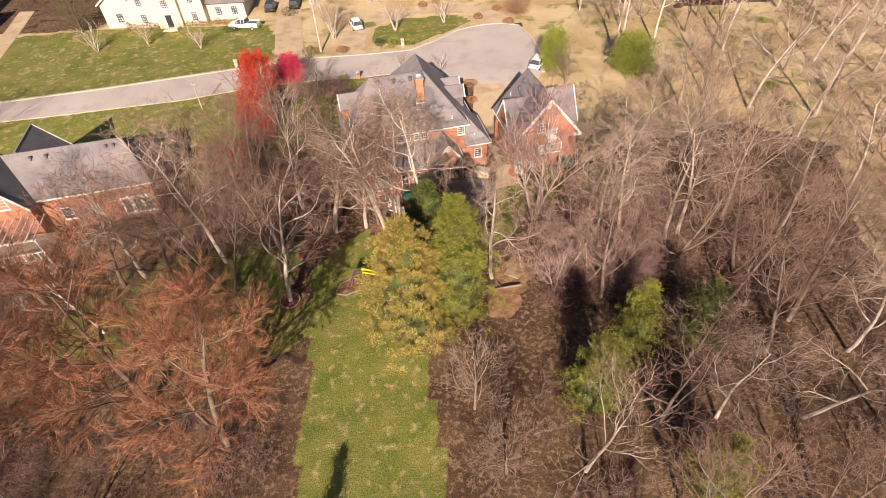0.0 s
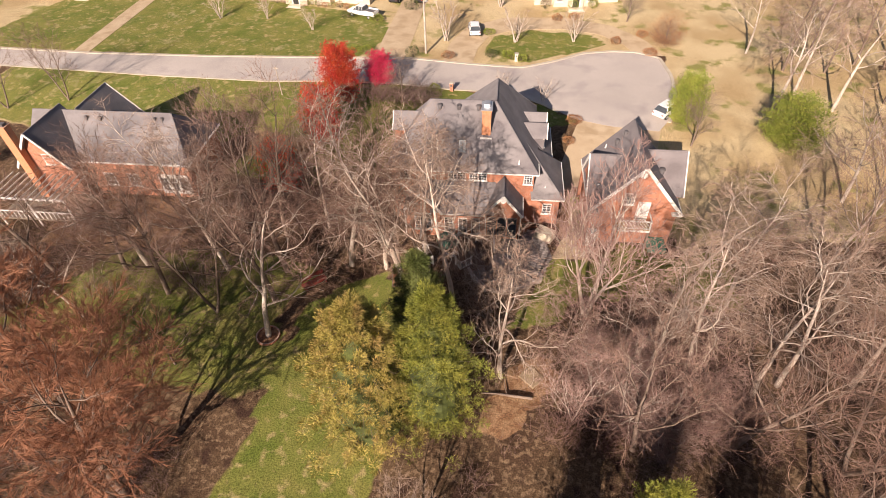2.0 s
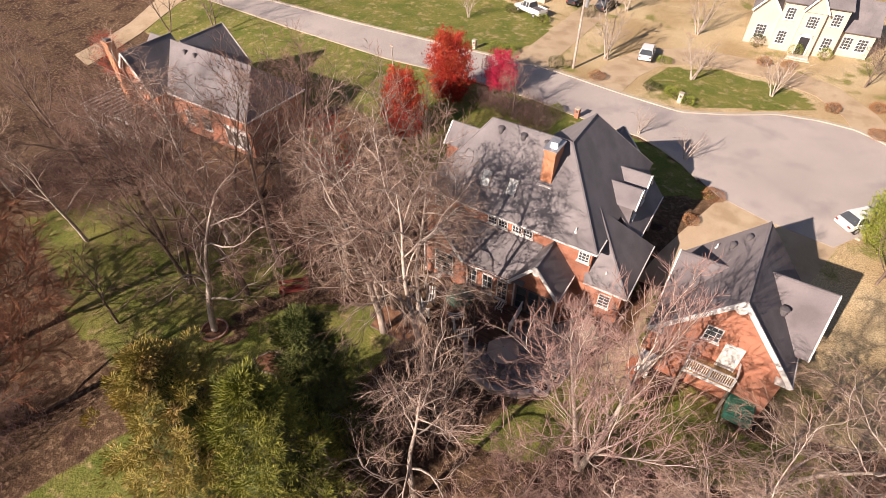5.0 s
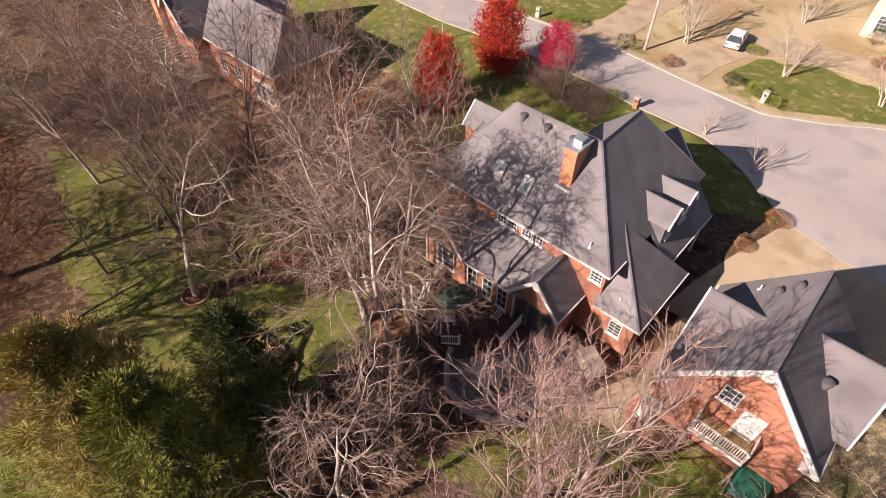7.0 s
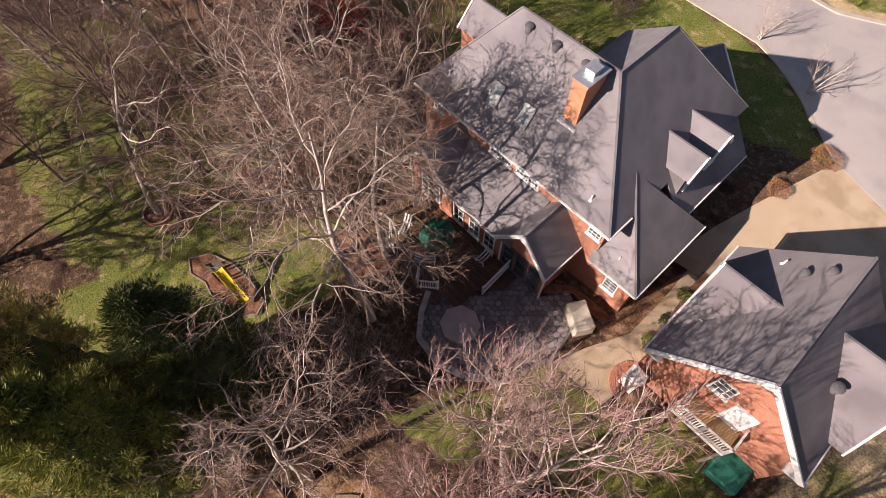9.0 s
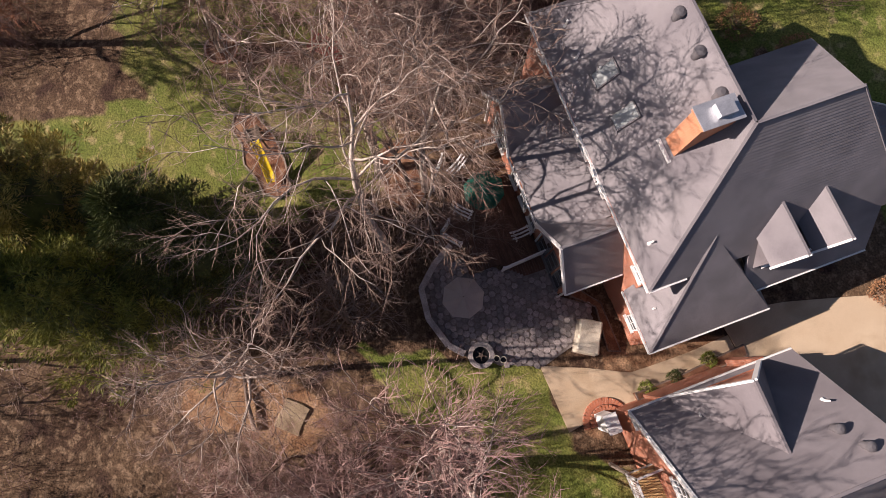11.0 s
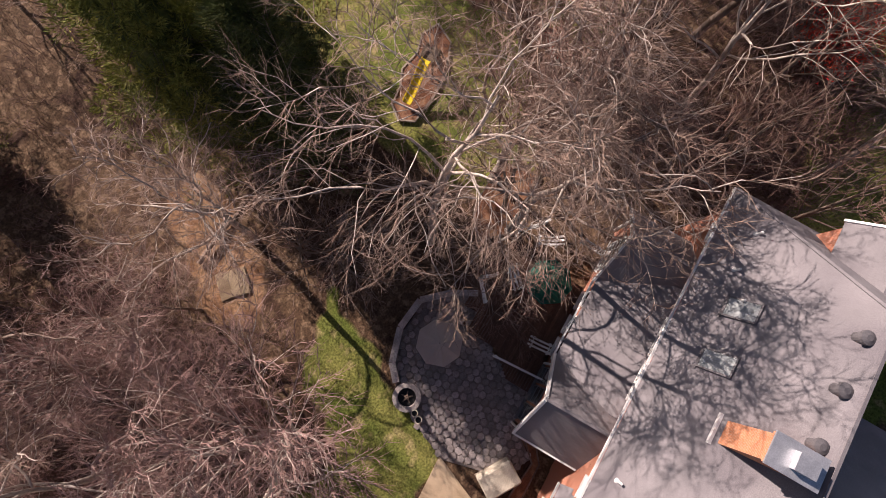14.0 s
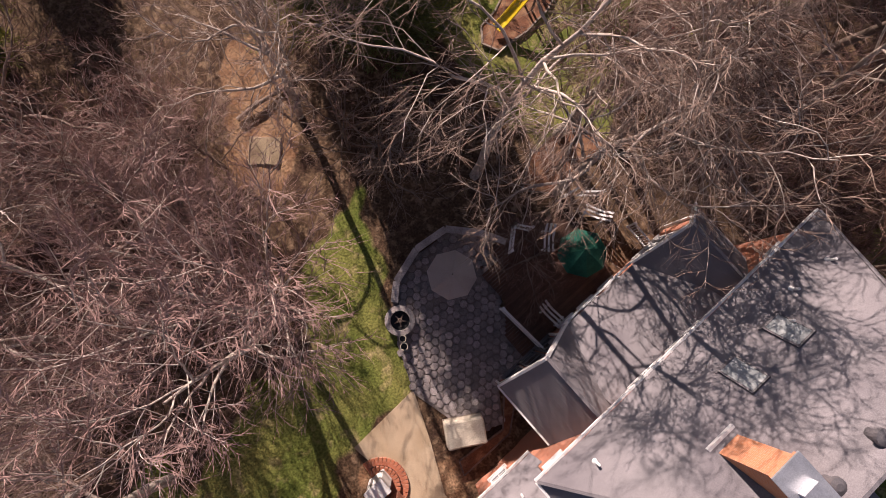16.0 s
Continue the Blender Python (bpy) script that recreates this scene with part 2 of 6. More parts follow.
def height(x, y):
    """Height of the ground: a flat back garden that rises to the street."""
    w = smooth((-x - 5) / 20)
    return 1.7 * smooth((y - 56 + 8 * w) / 26) + 0.9 * smooth((y - 88) / 40) + 0.5 * w * smooth((y - 40) / 20)


def house_to_world(u, v, z=0.0):
    return HOUSE @ Vector((u, v, z))


def part(name, bm, material, parent, label=""):
    """Links a bmesh as one mesh object under a thing or a part."""
    me = bpy.data.meshes.new(name)
    bm.normal_update()
    bm.to_mesh(me)
    bm.free()
    me.materials.append(material)
    ob = new(name, me)
    ob.parent = parent
    if label:
        ob["label"] = label
    return ob


def raw(name, verts, faces, material, parent=None, smooth_faces=False):
    me = bpy.data.meshes.new(name)
    me.from_pydata(verts, [], faces)
    if smooth_faces:
        me.polygons.foreach_set("use_smooth", [True] * len(me.polygons))
    me.materials.append(material)
    ob = new(name, me)
    ob.parent = parent
    return ob


def thing(name, m, label, category, group="", kind=""):
    ob = new(name)
    ob.matrix_world = m
    ob.empty_display_size = 0.3
    return tagged(ob, label, category, group, kind)


def box(bm, x0, x1, y0, y1, z0, z1, m=None, bevel=0.0):
    r = bmesh.ops.create_cube(bm, size=1, matrix=Matrix.Translation(((x0 + x1) / 2, (y0 + y1) / 2, (z0 + z1) / 2)) @ Matrix.Diagonal((x1 - x0, y1 - y0, z1 - z0, 1)))
    vs = r["verts"]
    if bevel:
        es = list({e for v in vs for e in v.link_edges})
        b = bmesh.ops.bevel(bm, geom=es, offset=bevel, segments=1, affect="EDGES")
        vs = [v for v in b["verts"]]
    if m is not None:
        bmesh.ops.transform(bm, matrix=m, verts=vs)
    return bm


def boxes(*specs, bevel=0.0, m=None):
    bm = bmesh.new()
    for s in specs:
        box(bm, *s, m=m, bevel=bevel)
    return bm


def beam(bm, a, b, w, h=None):
    """A bar of section w x h from a to b."""
    a, b = Vector(a), Vector(b)
    d = b - a
    q = d.to_track_quat("X", "Z").to_matrix().to_4x4()
    m = Matrix.Translation((a + b) / 2) @ q @ Matrix.Diagonal((d.length, w, h or w, 1))
    bmesh.ops.create_cube(bm, size=1, matrix=m)
    return bm


def cyl(bm, x, y, z0, z1, r, n=16, r2=None):
    bmesh.ops.create_cone(bm, cap_ends=True, segments=n, radius1=r, radius2=r if r2 is None else r2, depth=z1 - z0, matrix=Matrix.Translation((x, y, (z0 + z1) / 2)))
    return bm


def prism(pts, z0, z1):
    """An upright prism over a plan outline."""
    bm = bmesh.new()
    lo = [bm.verts.new((x, y, z0)) for x, y in pts]
    hi = [bm.verts.new((x, y, z1)) for x, y in pts]
    k = len(pts)
    bm.faces.new(hi)
    bm.faces.new(lo[::-1])
    for i in range(k):
        bm.faces.new((lo[i], lo[(i + 1) % k], hi[(i + 1) % k], hi[i]))
    bmesh.ops.recalc_face_normals(bm, faces=bm.faces)
    return bm


def clip_z(poly, z, above):
    out = []
    for i, p in enumerate(poly):
        q = poly[(i + 1) % len(poly)]
        a, b = (p.z - z, q.z - z) if above else (z - p.z, z - q.z)
        if a >= 0:
            out.append(p)
        if a * b < 0:
            out.append(p.lerp(q, a / (a - b)))
    return out


def roof_plane(parent, pts, material, label="", name="roof", course=0.15, lift=0.013, thick=0.14):
    """A pitched roof plane as a slab with lapped shingle courses, each course's butt edge standing proud."""
    poly = [Vector(p) for p in pts]
    nrm = Vector((0, 0, 0))
    for i in range(1, len(poly) - 1):
        nrm += (poly[i] - poly[0]).cross(poly[i + 1] - poly[0])
    nrm.normalize()
    if nrm.z < 0:
        nrm, poly = -nrm, poly[::-1]
    bm = bmesh.new()
    low = [bm.verts.new(p - nrm * thick) for p in poly]
    top = [bm.verts.new(p + nrm * 0.004) for p in poly]
    bm.faces.new(low[::-1])
    k = len(poly)
    for i in range(k):
        bm.faces.new((low[i], low[(i + 1) % k], top[(i + 1) % k], top[i]))
    z0, z1 = min(p.z for p in poly), max(p.z for p in poly)
    dz = course * math.sqrt(max(0.01, 1 - nrm.z ** 2))
    z = z0
    i = 0
    while z < z1 - 1e-4:
        strip = clip_z(clip_z(poly, z, True), min(z + dz, z1), False)
        if len(strip) > 2:
            wob = lift * (0.75 + 0.5 * ((i * 37) % 11) / 11)
            vs = [bm.verts.new(p + nrm * (0.004 + wob * max(0.0, 1 - (p.z - z) / dz))) for p in strip]
            try:
                bm.faces.new(vs)
            except ValueError:
                pass
            lowv = sorted(strip, key=lambda p: p.z)[:2]
            if abs(lowv[0].z - lowv[1].z) < 1e-4 and (lowv[0] - lowv[1]).length > 0.02:
                a, c = lowv
                bm.faces.new([bm.verts.new(q) for q in (a + nrm * 0.004, c + nrm * 0.004, c + nrm * (0.004 + wob), a + nrm * (0.004 + wob))])
        z += dz
        i += 1
    bmesh.ops.remove_doubles(bm, verts=bm.verts[:], dist=0.0008)
    return part(name, bm, material, parent, label)


def ridge_cap(parent, a, b, material, w=0.22):
    bm = bmesh.new()
    beam(bm, Vector(a) + Vector((0, 0, 0.012)), Vector(b) + Vector((0, 0, 0.012)), w * 0.6, 0.035)
    return part("ridge_cap", bm, material, parent)


def fascia(parent, a, b, material=None, w=0.1, h=0.22, name="fascia"):
    bm = bmesh.new()
    beam(bm, a, b, w, h)
    return part(name, bm, material or WHITE, parent)


def window(parent, m, w, h, cols=2, rows=3, sill=True, material=None):
    """A glazed window in local x (across) and z (up), facing -y, with frame, glazing bars and sill."""
    t = 0.07
    f = part("window", boxes((-w / 2, w / 2, -0.05, 0.1, 0, t), (-w / 2, w / 2, -0.05, 0.1, h - t, h), (-w / 2, -w / 2 + t, -0.05, 0.1, t, h - t), (w / 2 - t, w / 2, -0.05, 0.1, t, h - t)), material or WHITE, parent)
    f.matrix_local = m
    part("pane", boxes((-w / 2 + t, w / 2 - t, -0.005, 0.012, t, h - t)), GLASS, f)
    for i in range(1, cols):
        x = -w / 2 + w * i / cols
        part("glazing_bar", boxes((x - 0.018, x + 0.018, -0.03, -0.005, t, h - t)), material or WHITE, f)
    for j in range(1, rows):
        z = h * j / rows
        part("glazing_bar", boxes((-w / 2 + t, w / 2 - t, -0.034, -0.009, z - 0.018, z + 0.018)), material or WHITE, f)
    if sill:
        part("sill", boxes((-w / 2 - 0.08, w / 2 + 0.08, -0.14, 0.02, -0.08, -0.002)), material or WHITE, f)
    return f


def ribbon(name, left, right, lift, material, label, category, across=6, step=1.2, kind="structure", thick=0.12):
    """A paved strip between two edge lines that follows the ground."""
    def sample(line, n):
        pts = [Vector((*p, 0)) for p in line]
        seg = [(pts[i + 1] - pts[i]).length for i in range(len(pts) - 1)]
        total, out = sum(seg), []
        for k in range(n + 1):
            d = total * k / n
            i = 0
            while i < len(seg) - 1 and d > seg[i]:
                d -= seg[i]
                i += 1
            out.append(pts[i].lerp(pts[i + 1], min(1, d / max(seg[i], 1e-6))))
        return out
    length = max(sum((Vector(l[i + 1]) - Vector(l[i])).length for i in range(len(l) - 1)) for l in (left, right))
    n = max(2, int(length / step))
    A, B = sample(left, n), sample(right, n)
    vs, fs = [], []
    w = across + 1
    for a, b in zip(A, B):
        for j in range(w):
            p = a.lerp(b, j / across)
            vs.append((p.x, p.y, height(p.x, p.y) + lift))
    for i in range(n):
        for j in range(across):
            fs.append((i * w + j, i * w + j + 1, (i + 1) * w + j + 1, (i + 1) * w + j))
    base = len(vs)
    rim = [i * w for i in range(n + 1)] + [n * w + j for j in range(1, w)] + [i * w + across for i in range(n - 1, -1, -1)] + list(range(across - 1, 0, -1))
    vs += [(vs[i][0], vs[i][1], vs[i][2] - thick - lift) for i in rim]
    for k in range(len(rim)):
        a, b = k, (k + 1) % len(rim)
        fs.append((rim[a], base + a, base + b, rim[b]))
    ob = raw(name, vs, fs, material)
    bm = bmesh.new()
    bm.from_mesh(ob.data)
    bmesh.ops.recalc_face_normals(bm, faces=bm.faces)
    bm.to_mesh(ob.data)
    bm.free()
    return tagged(ob, label, category, kind=kind)

# ---- ground ----
def inside(x, y, poly):
    c = False
    for i in range(len(poly)):
        x0, y0 = poly[i]
        x1, y1 = poly[i - 1]
        if (y0 > y) != (y1 > y) and x < (x1 - x0) * (y - y0) / (y1 - y0) + x0:
            c = not c
    return c


LAWNS = [[(-12.5, 8), (1, 8), (0.8, 17), (-1.5, 30), (-3, 37), (-5, 45), (-9, 46), (-14, 40), (-12, 31), (-10.8, 17)],
         [(-40, 29), (-22, 28), (-14, 29.5), (-11, 33), (-16, 38), (-14, 44), (-22, 45), (-36, 40)],
         [(4, 43), (8.4, 45.5), (9.2, 49), (13, 50), (17.5, 52.5), (20, 56), (12, 57.5), (10.5, 54), (6, 53.5), (5.4, 50)],
         [(-33, 62), (-12, 69), (1, 74), (4, 76.6), (0, 78.5), (-5, 80.2), (-14, 78.8), (-34, 74.2)],
         [(-80, 66), (-80, 54), (-58, 54), (-46, 56), (-38, 58), (-32, 64), (-34, 74.2), (-57, 69)],
         [(-130, 68), (-92, 68.2), (-52, 76.5), (-30, 83.3), (-28, 92), (-33, 99), (-62, 99), (-85, 96), (-130, 96)],
         [(-13, 91), (-6, 90), (0, 95), (5, 99.5), (1, 102.5), (-8, 101), (-13, 97)],
         [(17, 50), (24, 52), (22, 60), (17, 57)],
         [(-33, 54), (-22, 55), (-13, 59), (-9, 67), (-12, 69.5), (-33, 62.5)]]
DRY = [[(-30, 83), (-15, 86.5), (-5, 89), (2, 96), (12, 98), (40, 100), (60, 140), (-60, 140), (-64, 99), (-33, 98)],
       [(13.8, 66), (18, 58), (24, 62), (40, 66), (70, 50), (120, 60), (120, 110), (16, 100), (13, 98), (13, 76)],
       [(42, 20), (75, 10), (80, 55), (50, 60), (45, 45)],
       [(-130, 68), (-92, 68.2), (-52, 76.5), (-30, 83.3), (-28, 92), (-33, 99), (-62, 99), (-130, 96)], [(-80, 66), (-80, 54), (-58, 54), (-32, 62), (-34, 74.2), (-57, 69)]]
BARE = [[(-45, 38), (-30, 42), (-27, 50), (-47, 46)],
        [(-33, 57), (-25, 58), (-24, 63), (-33, 62)],
        [(5.5, 57), (10, 55), (7, 64), (5, 64)],
        [(4.5, 33.5), (7, 33.5), (9.3, 39), (8.6, 42), (5.5, 40)]]


def axis(lo, hi, step, far):
    core = list(np.arange(lo, hi + step / 2, step))
    out, d = [], step
    a, b = core[0], core[-1]
    left, right = [], []
    while a > -far:
        d *= 1.35
        a -= d
        left.append(a)
    d = step
    while b < far:
        d *= 1.35
        b += d
        right.append(b)
    return left[::-1] + core + right


def build_ground():
    xs, ys = axis(-95, 75, 0.8, 2500), axis(5, 125, 0.8, 2500)
    vs, cols = [], []
    for y in ys:
        for x in xs:
            h = height(x, y)
            near = -95 < x < 75 and 5 < y < 125
            paved = y > 60 or (2 < x < 12 and y > 44) or abs(x + 3) < 12 and y > 50
            if not paved:
                h += 0.22 * noise.noise((x * 0.18, y * 0.18, 3.0)) + 0.06 * noise.noise((x * 0.7, y * 0.7, 7.0)) - 0.03
            vs.append((x, y, h))
            if near:
                cols.append((max([0.0] + [(0.7 if k in (4, 5, 6, 7, 8) else 0.62 if k == 1 else 1.0) for k, p in enumerate(LAWNS) if inside(x, y, p)]), float(any(inside(x, y, p) for p in DRY)), float(any(inside(x, y, p) for p in BARE)), 1.0))
            else:
                cols.append((0.0, float(y > 60), 0.0, 1.0))
    w = len(xs)
    fs = [(j * w + i, j * w + i + 1, (j + 1) * w + i + 1, (j + 1) * w + i) for j in range(len(ys) - 1) for i in range(w - 1)]
    g = raw("ground", vs, fs, GROUND, smooth_faces=True)
    c = g.data.color_attributes.new("zone", "FLOAT_COLOR", "POINT")
    c.data.foreach_set("color", [k for col in cols for k in col])
    tagged(g, "leaf-littered woodland floor with green and straw-coloured lawns", "ground", kind="structure")


build_ground()

FAR_EDGE = [(-180, 45), (-120, 61), (-92.7, 67.9), (-71, 71.7), (-52.5, 76.3), (-35, 81.3), (-22.5, 85), (-14.5, 86.3), (-6, 88.1), (-1.7, 91.6), (1.6, 95.2), (5.6, 97.1), (9, 97.8), (12.3, 97), (14.3, 92), (15.4, 84.6), (14.8, 79.5)]
NEAR_EDGE = [(-178, 41), (-119, 57), (-92, 63.5), (-77, 66), (-56.8, 69.2), (-39, 72.6), (-30, 75.6), (-18.8, 78.1), (-13.3, 78.9), (-10.5, 79.7), (-6.5, 80.6), (-4.0, 80.2), (-1, 79.3), (1.5, 78.0), (3.9, 76.9), (8.3, 76.6), (14, 77.2)]
ribbon("road", FAR_EDGE, NEAR_EDGE, 0.05, ASPHALT, "pale grey worn asphalt street ending in a turning circle", "road", across=10)


def offset_line(line, d):
    out = []
    for i, p in enumerate(line):
        a, b = Vector(line[max(i - 1, 0)]), Vector(line[min(i + 1, len(line) - 1)])
        t = (b - a).normalized()
        out.append((p[0] - t.y * d, p[1] + t.x * d))
    return out


ribbon("kerb", offset_line(FAR_EDGE, 0.02), offset_line(FAR_EDGE, 0.42), 0.16, KERB, "pale concrete kerb along the street's edge", "kerb", across=1)
ribbon("kerb", offset_line(NEAR_EDGE[:14], -0.02), offset_line(NEAR_EDGE[:14], -0.3), 0.1, KERB, "low concrete kerb along the street's verge", "kerb", across=1)
ribbon("driveway", [(4.2, 63.2), (3.9, 67), (4.0, 71), (4.3, 77.0)], [(13.8, 66.7), (14.2, 69), (14.2, 72), (14.2, 77.6)], 0.035, CONCRETE, "tan concrete driveway before the brick garage", "driveway", across=8)
ribbon("driveway", [(-23.2, 85.3), (-25.4, 95), (-27.5, 104), (-30, 118)], [(-27.8, 84.1), (-30, 94), (-32, 104), (-36, 118)], 0.035, CONCRETE, "tan concrete driveway across the street", "driveway")
ribbon("driveway", [(-17.6, 86.3), (-18.6, 92), (-18, 98.5), (-13, 104.3), (-4, 107.3), (4, 106.5), (10, 102.5), (13, 98)],
       [(-13.2, 87), (-14, 92), (-13.6, 97), (-10, 100.6), (-3, 103), (3, 102.6), (7, 100), (8.6, 98)], 0.035, CONCRETE, "tan concrete crescent driveway round a planted island", "driveway", across=5)
ribbon("driveway", [(-74.3, 71.4), (-79.2, 89), (-84, 108)], [(-71.6, 71.9), (-76.3, 89.5), (-81, 108)], 0.035, CONCRETE, "narrow pale concrete driveway across the lawn", "driveway", across=3)
ribbon("driveway", [(-88, 64), (-80, 54), (-75, 44)], [(-82, 64.8), (-75, 54), (-70, 44)], 0.035, CONCRETE, "tan driveway beside the neighbouring house", "driveway", across=4)
ribbon("path", [(6.05, 53.0), (6.4, 55.5), (6.9, 58), (6.2, 61), (5.4, 63.6)], [(9.7, 54.1), (8.9, 56), (8.5, 58), (7.5, 61.2), (6.8, 64)], 0.05, CONCRETE, "tan concrete path between house and garage", "path", across=4, step=0.8)

# ---- main house ----
ZE, ZR = 6.63, 12.0


def gable(parent, axis_u, along, c, half, z_eave, z_ridge, back, front, material, wall=None, wall_mat=None, trim=True):
    """A small gable roof. along 'v': ridge at u=c running v back..front; along 'u': ridge at v=c running u back..front."""
    def P(s, r, z):
        return (c + s, r, z) if along == "v" else (r, c + s, z)
    for s in (-half, half):
        roof_plane(parent, [P(s, back, z_eave), P(s, front, z_eave), P(0, front, z_ridge), P(0, back, z_ridge)], material)
        if trim:
            d = 0.03 if front > back else -0.03
            fascia(parent, P(s, front + d, z_eave - 0.06), P(0, front + d, z_ridge - 0.06), name="rake_board")
    ridge_cap(parent, P(0, back, z_ridge), P(0, front, z_ridge), material, 0.2)
    if wall is not None:
        q = 0.12
        bm = bmesh.new()
        pts = [P(-half + q, wall, z_eave - 0.15), P(half - q, wall, z_eave - 0.15), P(0, wall, z_ridge - 0.2)]
        w2 = wall + (0.2 if back > front else -0.2)
        pts2 = [P(-half + q, w2, z_eave - 0.15), P(half - q, w2, z_eave - 0.15), P(0, w2, z_ridge - 0.2)]
        a, b = [bm.verts.new(p) for p in pts], [bm.verts.new(p) for p in pts2]
        bm.faces.new(a)
        bm.faces.new(b[::-1])
        for i in range(3):
            bm.faces.new((a[i], b[i], b[(i + 1) % 3], a[(i + 1) % 3]))
        bmesh.ops.recalc_face_normals(bm, faces=bm.faces)
        part("gable_wall", bm, wall_mat or BRICK, parent)


def roof_vent(parent, u, v, z, r=0.26):
    bm = bmesh.new()
    cyl(bm, 0, 0, -0.25, 0.16, r * 0.75, 14)
    cyl(bm, 0, 0, 0.14, 0.24, r, 18, r * 0.92)
    cyl(bm, 0, 0, 0.24, 0.3, r * 0.92, 18, r * 0.4)
    ob = part("roof_vent", bm, DARKMETAL, parent, "round dark metal roof vent")
    ob.matrix_local = pose(u, v, z)


def pipe_vent(parent, u, v, z):
    bm = bmesh.new()
    cyl(bm, 0, 0, -0.3, 0.35, 0.05, 8)
    cyl(bm, 0, 0, -0.08, 0.04, 0.13, 10, 0.06)
    ob = part("vent_pipe", bm, WHITE, parent, "short white plumbing vent pipe")
    ob.matrix_local = pose(u, v, z)


def skylight(parent, u, v, z, tilt):
    f = part("skylight", boxes((-0.66, 0.66, -0.42, -0.35, 0, 0.1), (-0.66, 0.66, 0.35, 0.42, 0, 0.1), (-0.66, -0.59, -0.35, 0.35, 0, 0.1), (0.59, 0.66, -0.35, 0.35, 0, 0.1)), DARKMETAL, parent, "dark-framed skylight")
    f.matrix_local = pose(u, v, z, tilt, 0, 0) @ pose(0, 0, 0, 0, 0, 90)
    part("pane", boxes((-0.59, 0.59, -0.35, 0.35, 0.05, 0.08)), SKYGLASS, f, "pale reflecting glass")
    part("flashing", boxes((-0.74, -0.662, -0.5, 0.5, 0.02, 0.05)), DARKMETAL, f)


def main_house():
    H = thing("brick_house", HOUSE, "large red brick house with steep grey shingle roofs and white trim", "house")
    # walls
    part("wall", boxes((-11.2, 3.0, 0.75, 8.2, -0.6, 6.55)), BRICK, H)
    part("wall", boxes((-5.2, 3.0, 8.2, 12.9, -0.6, 6.55)), BRICK, H)
    part("wall", boxes((3.0, 5.8, 0.8, 6.5, -0.6, 3.55)), BRICK, H)
    part("wall", boxes((-9.5, 1.75, -1.95, 0.75, -0.6, 3.5)), BRICK, H)
    # main roof: rear, end hip, front, cross roof and its front hip
    roof_plane(H, [(-11.6, 0.3, ZE), (3.35, 0.3, ZE), (-1.1, 4.45, ZR), (-7.45, 4.45, ZR)], SHINGLE)
    roof_plane(H, [(-11.6, 0.3, ZE), (-7.45, 4.45, ZR), (-11.6, 8.6, ZE)], SHINGLE)
    roof_plane(H, [(-11.6, 8.6, ZE), (-7.45, 4.45, ZR), (-1.1, 4.45, ZR), (-5.55, 8.6, ZE)], SHINGLE)
    roof_plane(H, [(-1.1, 4.45, ZR), (-1.1, 9.1, ZR), (-5.55, 13.3, ZE), (-5.55, 8.6, ZE)], SHINGLE)
    roof_plane(H, [(3.35, 0.3, ZE), (3.35, 13.3, ZE), (-1.1, 9.1, ZR), (-1.1, 4.45, ZR)], SHINGLE, lift=0.012)
    roof_plane(H, [(3.35, 5.3, ZE), (5.05, 5.3, 4.58), (5.05, 12.2, 4.58), (3.35, 12.2, ZE)], SHINGLE, lift=0.012)
    roof_plane(H, [(-1.1, 9.1, ZR), (3.35, 13.3, ZE), (-5.55, 13.3, ZE)], SHINGLE)
    for a, b in (((-7.45, 4.45, ZR), (-1.1, 4.45, ZR)), ((-1.1, 4.45, ZR), (-1.1, 9.1, ZR)), ((3.35, 0.3, ZE), (-1.1, 4.45, ZR)), ((-11.6, 0.3, ZE), (-7.45, 4.45, ZR)), ((-1.1, 9.1, ZR), (3.35, 13.3, ZE))):
        ridge_cap(H, a, b, SHINGLE, 0.2)
    # wing roof leaning on the cross roof
    A = (2.1, 3.4, 8.1)
    roof_plane(H, [(2.9, 0.35, 3.6), (6.15, 0.35, 3.6), A, (2.0, 3.0, 7.5)], SHINGLE)
    roof_plane(H, [(6.15, 0.35, 3.6), (6.15, 6.9, 3.6), A], SHINGLE)
    roof_plane(H, [(6.15, 6.9, 3.6), (3.1, 6.9, 3.6), A], SHINGLE)
    ridge_cap(H, (6.15, 0.35, 3.6), A, SHINGLE, 0.2)
    # front gable, end gable and the low front roof
    gable(H, 0, "v", 0.2, 2.4, 6.4, 9.0, 9.0, 13.6, SHINGLE, wall=13.2)
    part("wall", boxes((-2.0, 2.4, 12.9, 13.2, 0.3, 6.4)), BRICK, H)
    gable(H, 0, "u", 4.9, 1.35, 8.95, 10.35, -8.4, -11.25, SHINGLE, wall=-11.05)
    part("wall", boxes((-11.1, -9.2, 3.68, 6.12, 6.4, 8.9)), BRICK, H)
    roof_plane(H, [(-11.4, 10.8, 3.4), (-5.6, 10.8, 3.4), (-5.6, 8.2, 5.2), (-11.4, 8.2, 5.2)], SHINGLE)
    part("wall", boxes((-11.0, -5.6, 8.2, 10.4, 0.0, 3.4)), BRICK, H)
    # dormers over the side porch
    for v in (6.5, 8.6):
        gable(H, 0, "u", v, 0.98, 7.3, 8.55, 1.6, 4.2, SHINGLE, wall=4.0, wall_mat=CREAM)
        part("dormer_wall", boxes((2.2, 4.0, v - 0.85, v + 0.85, 5.4, 7.25)), SHINGLE_DARK, H)
        window(H, pose(4.02, v, 5.95, 0, 0, 90), 0.8, 1.1)
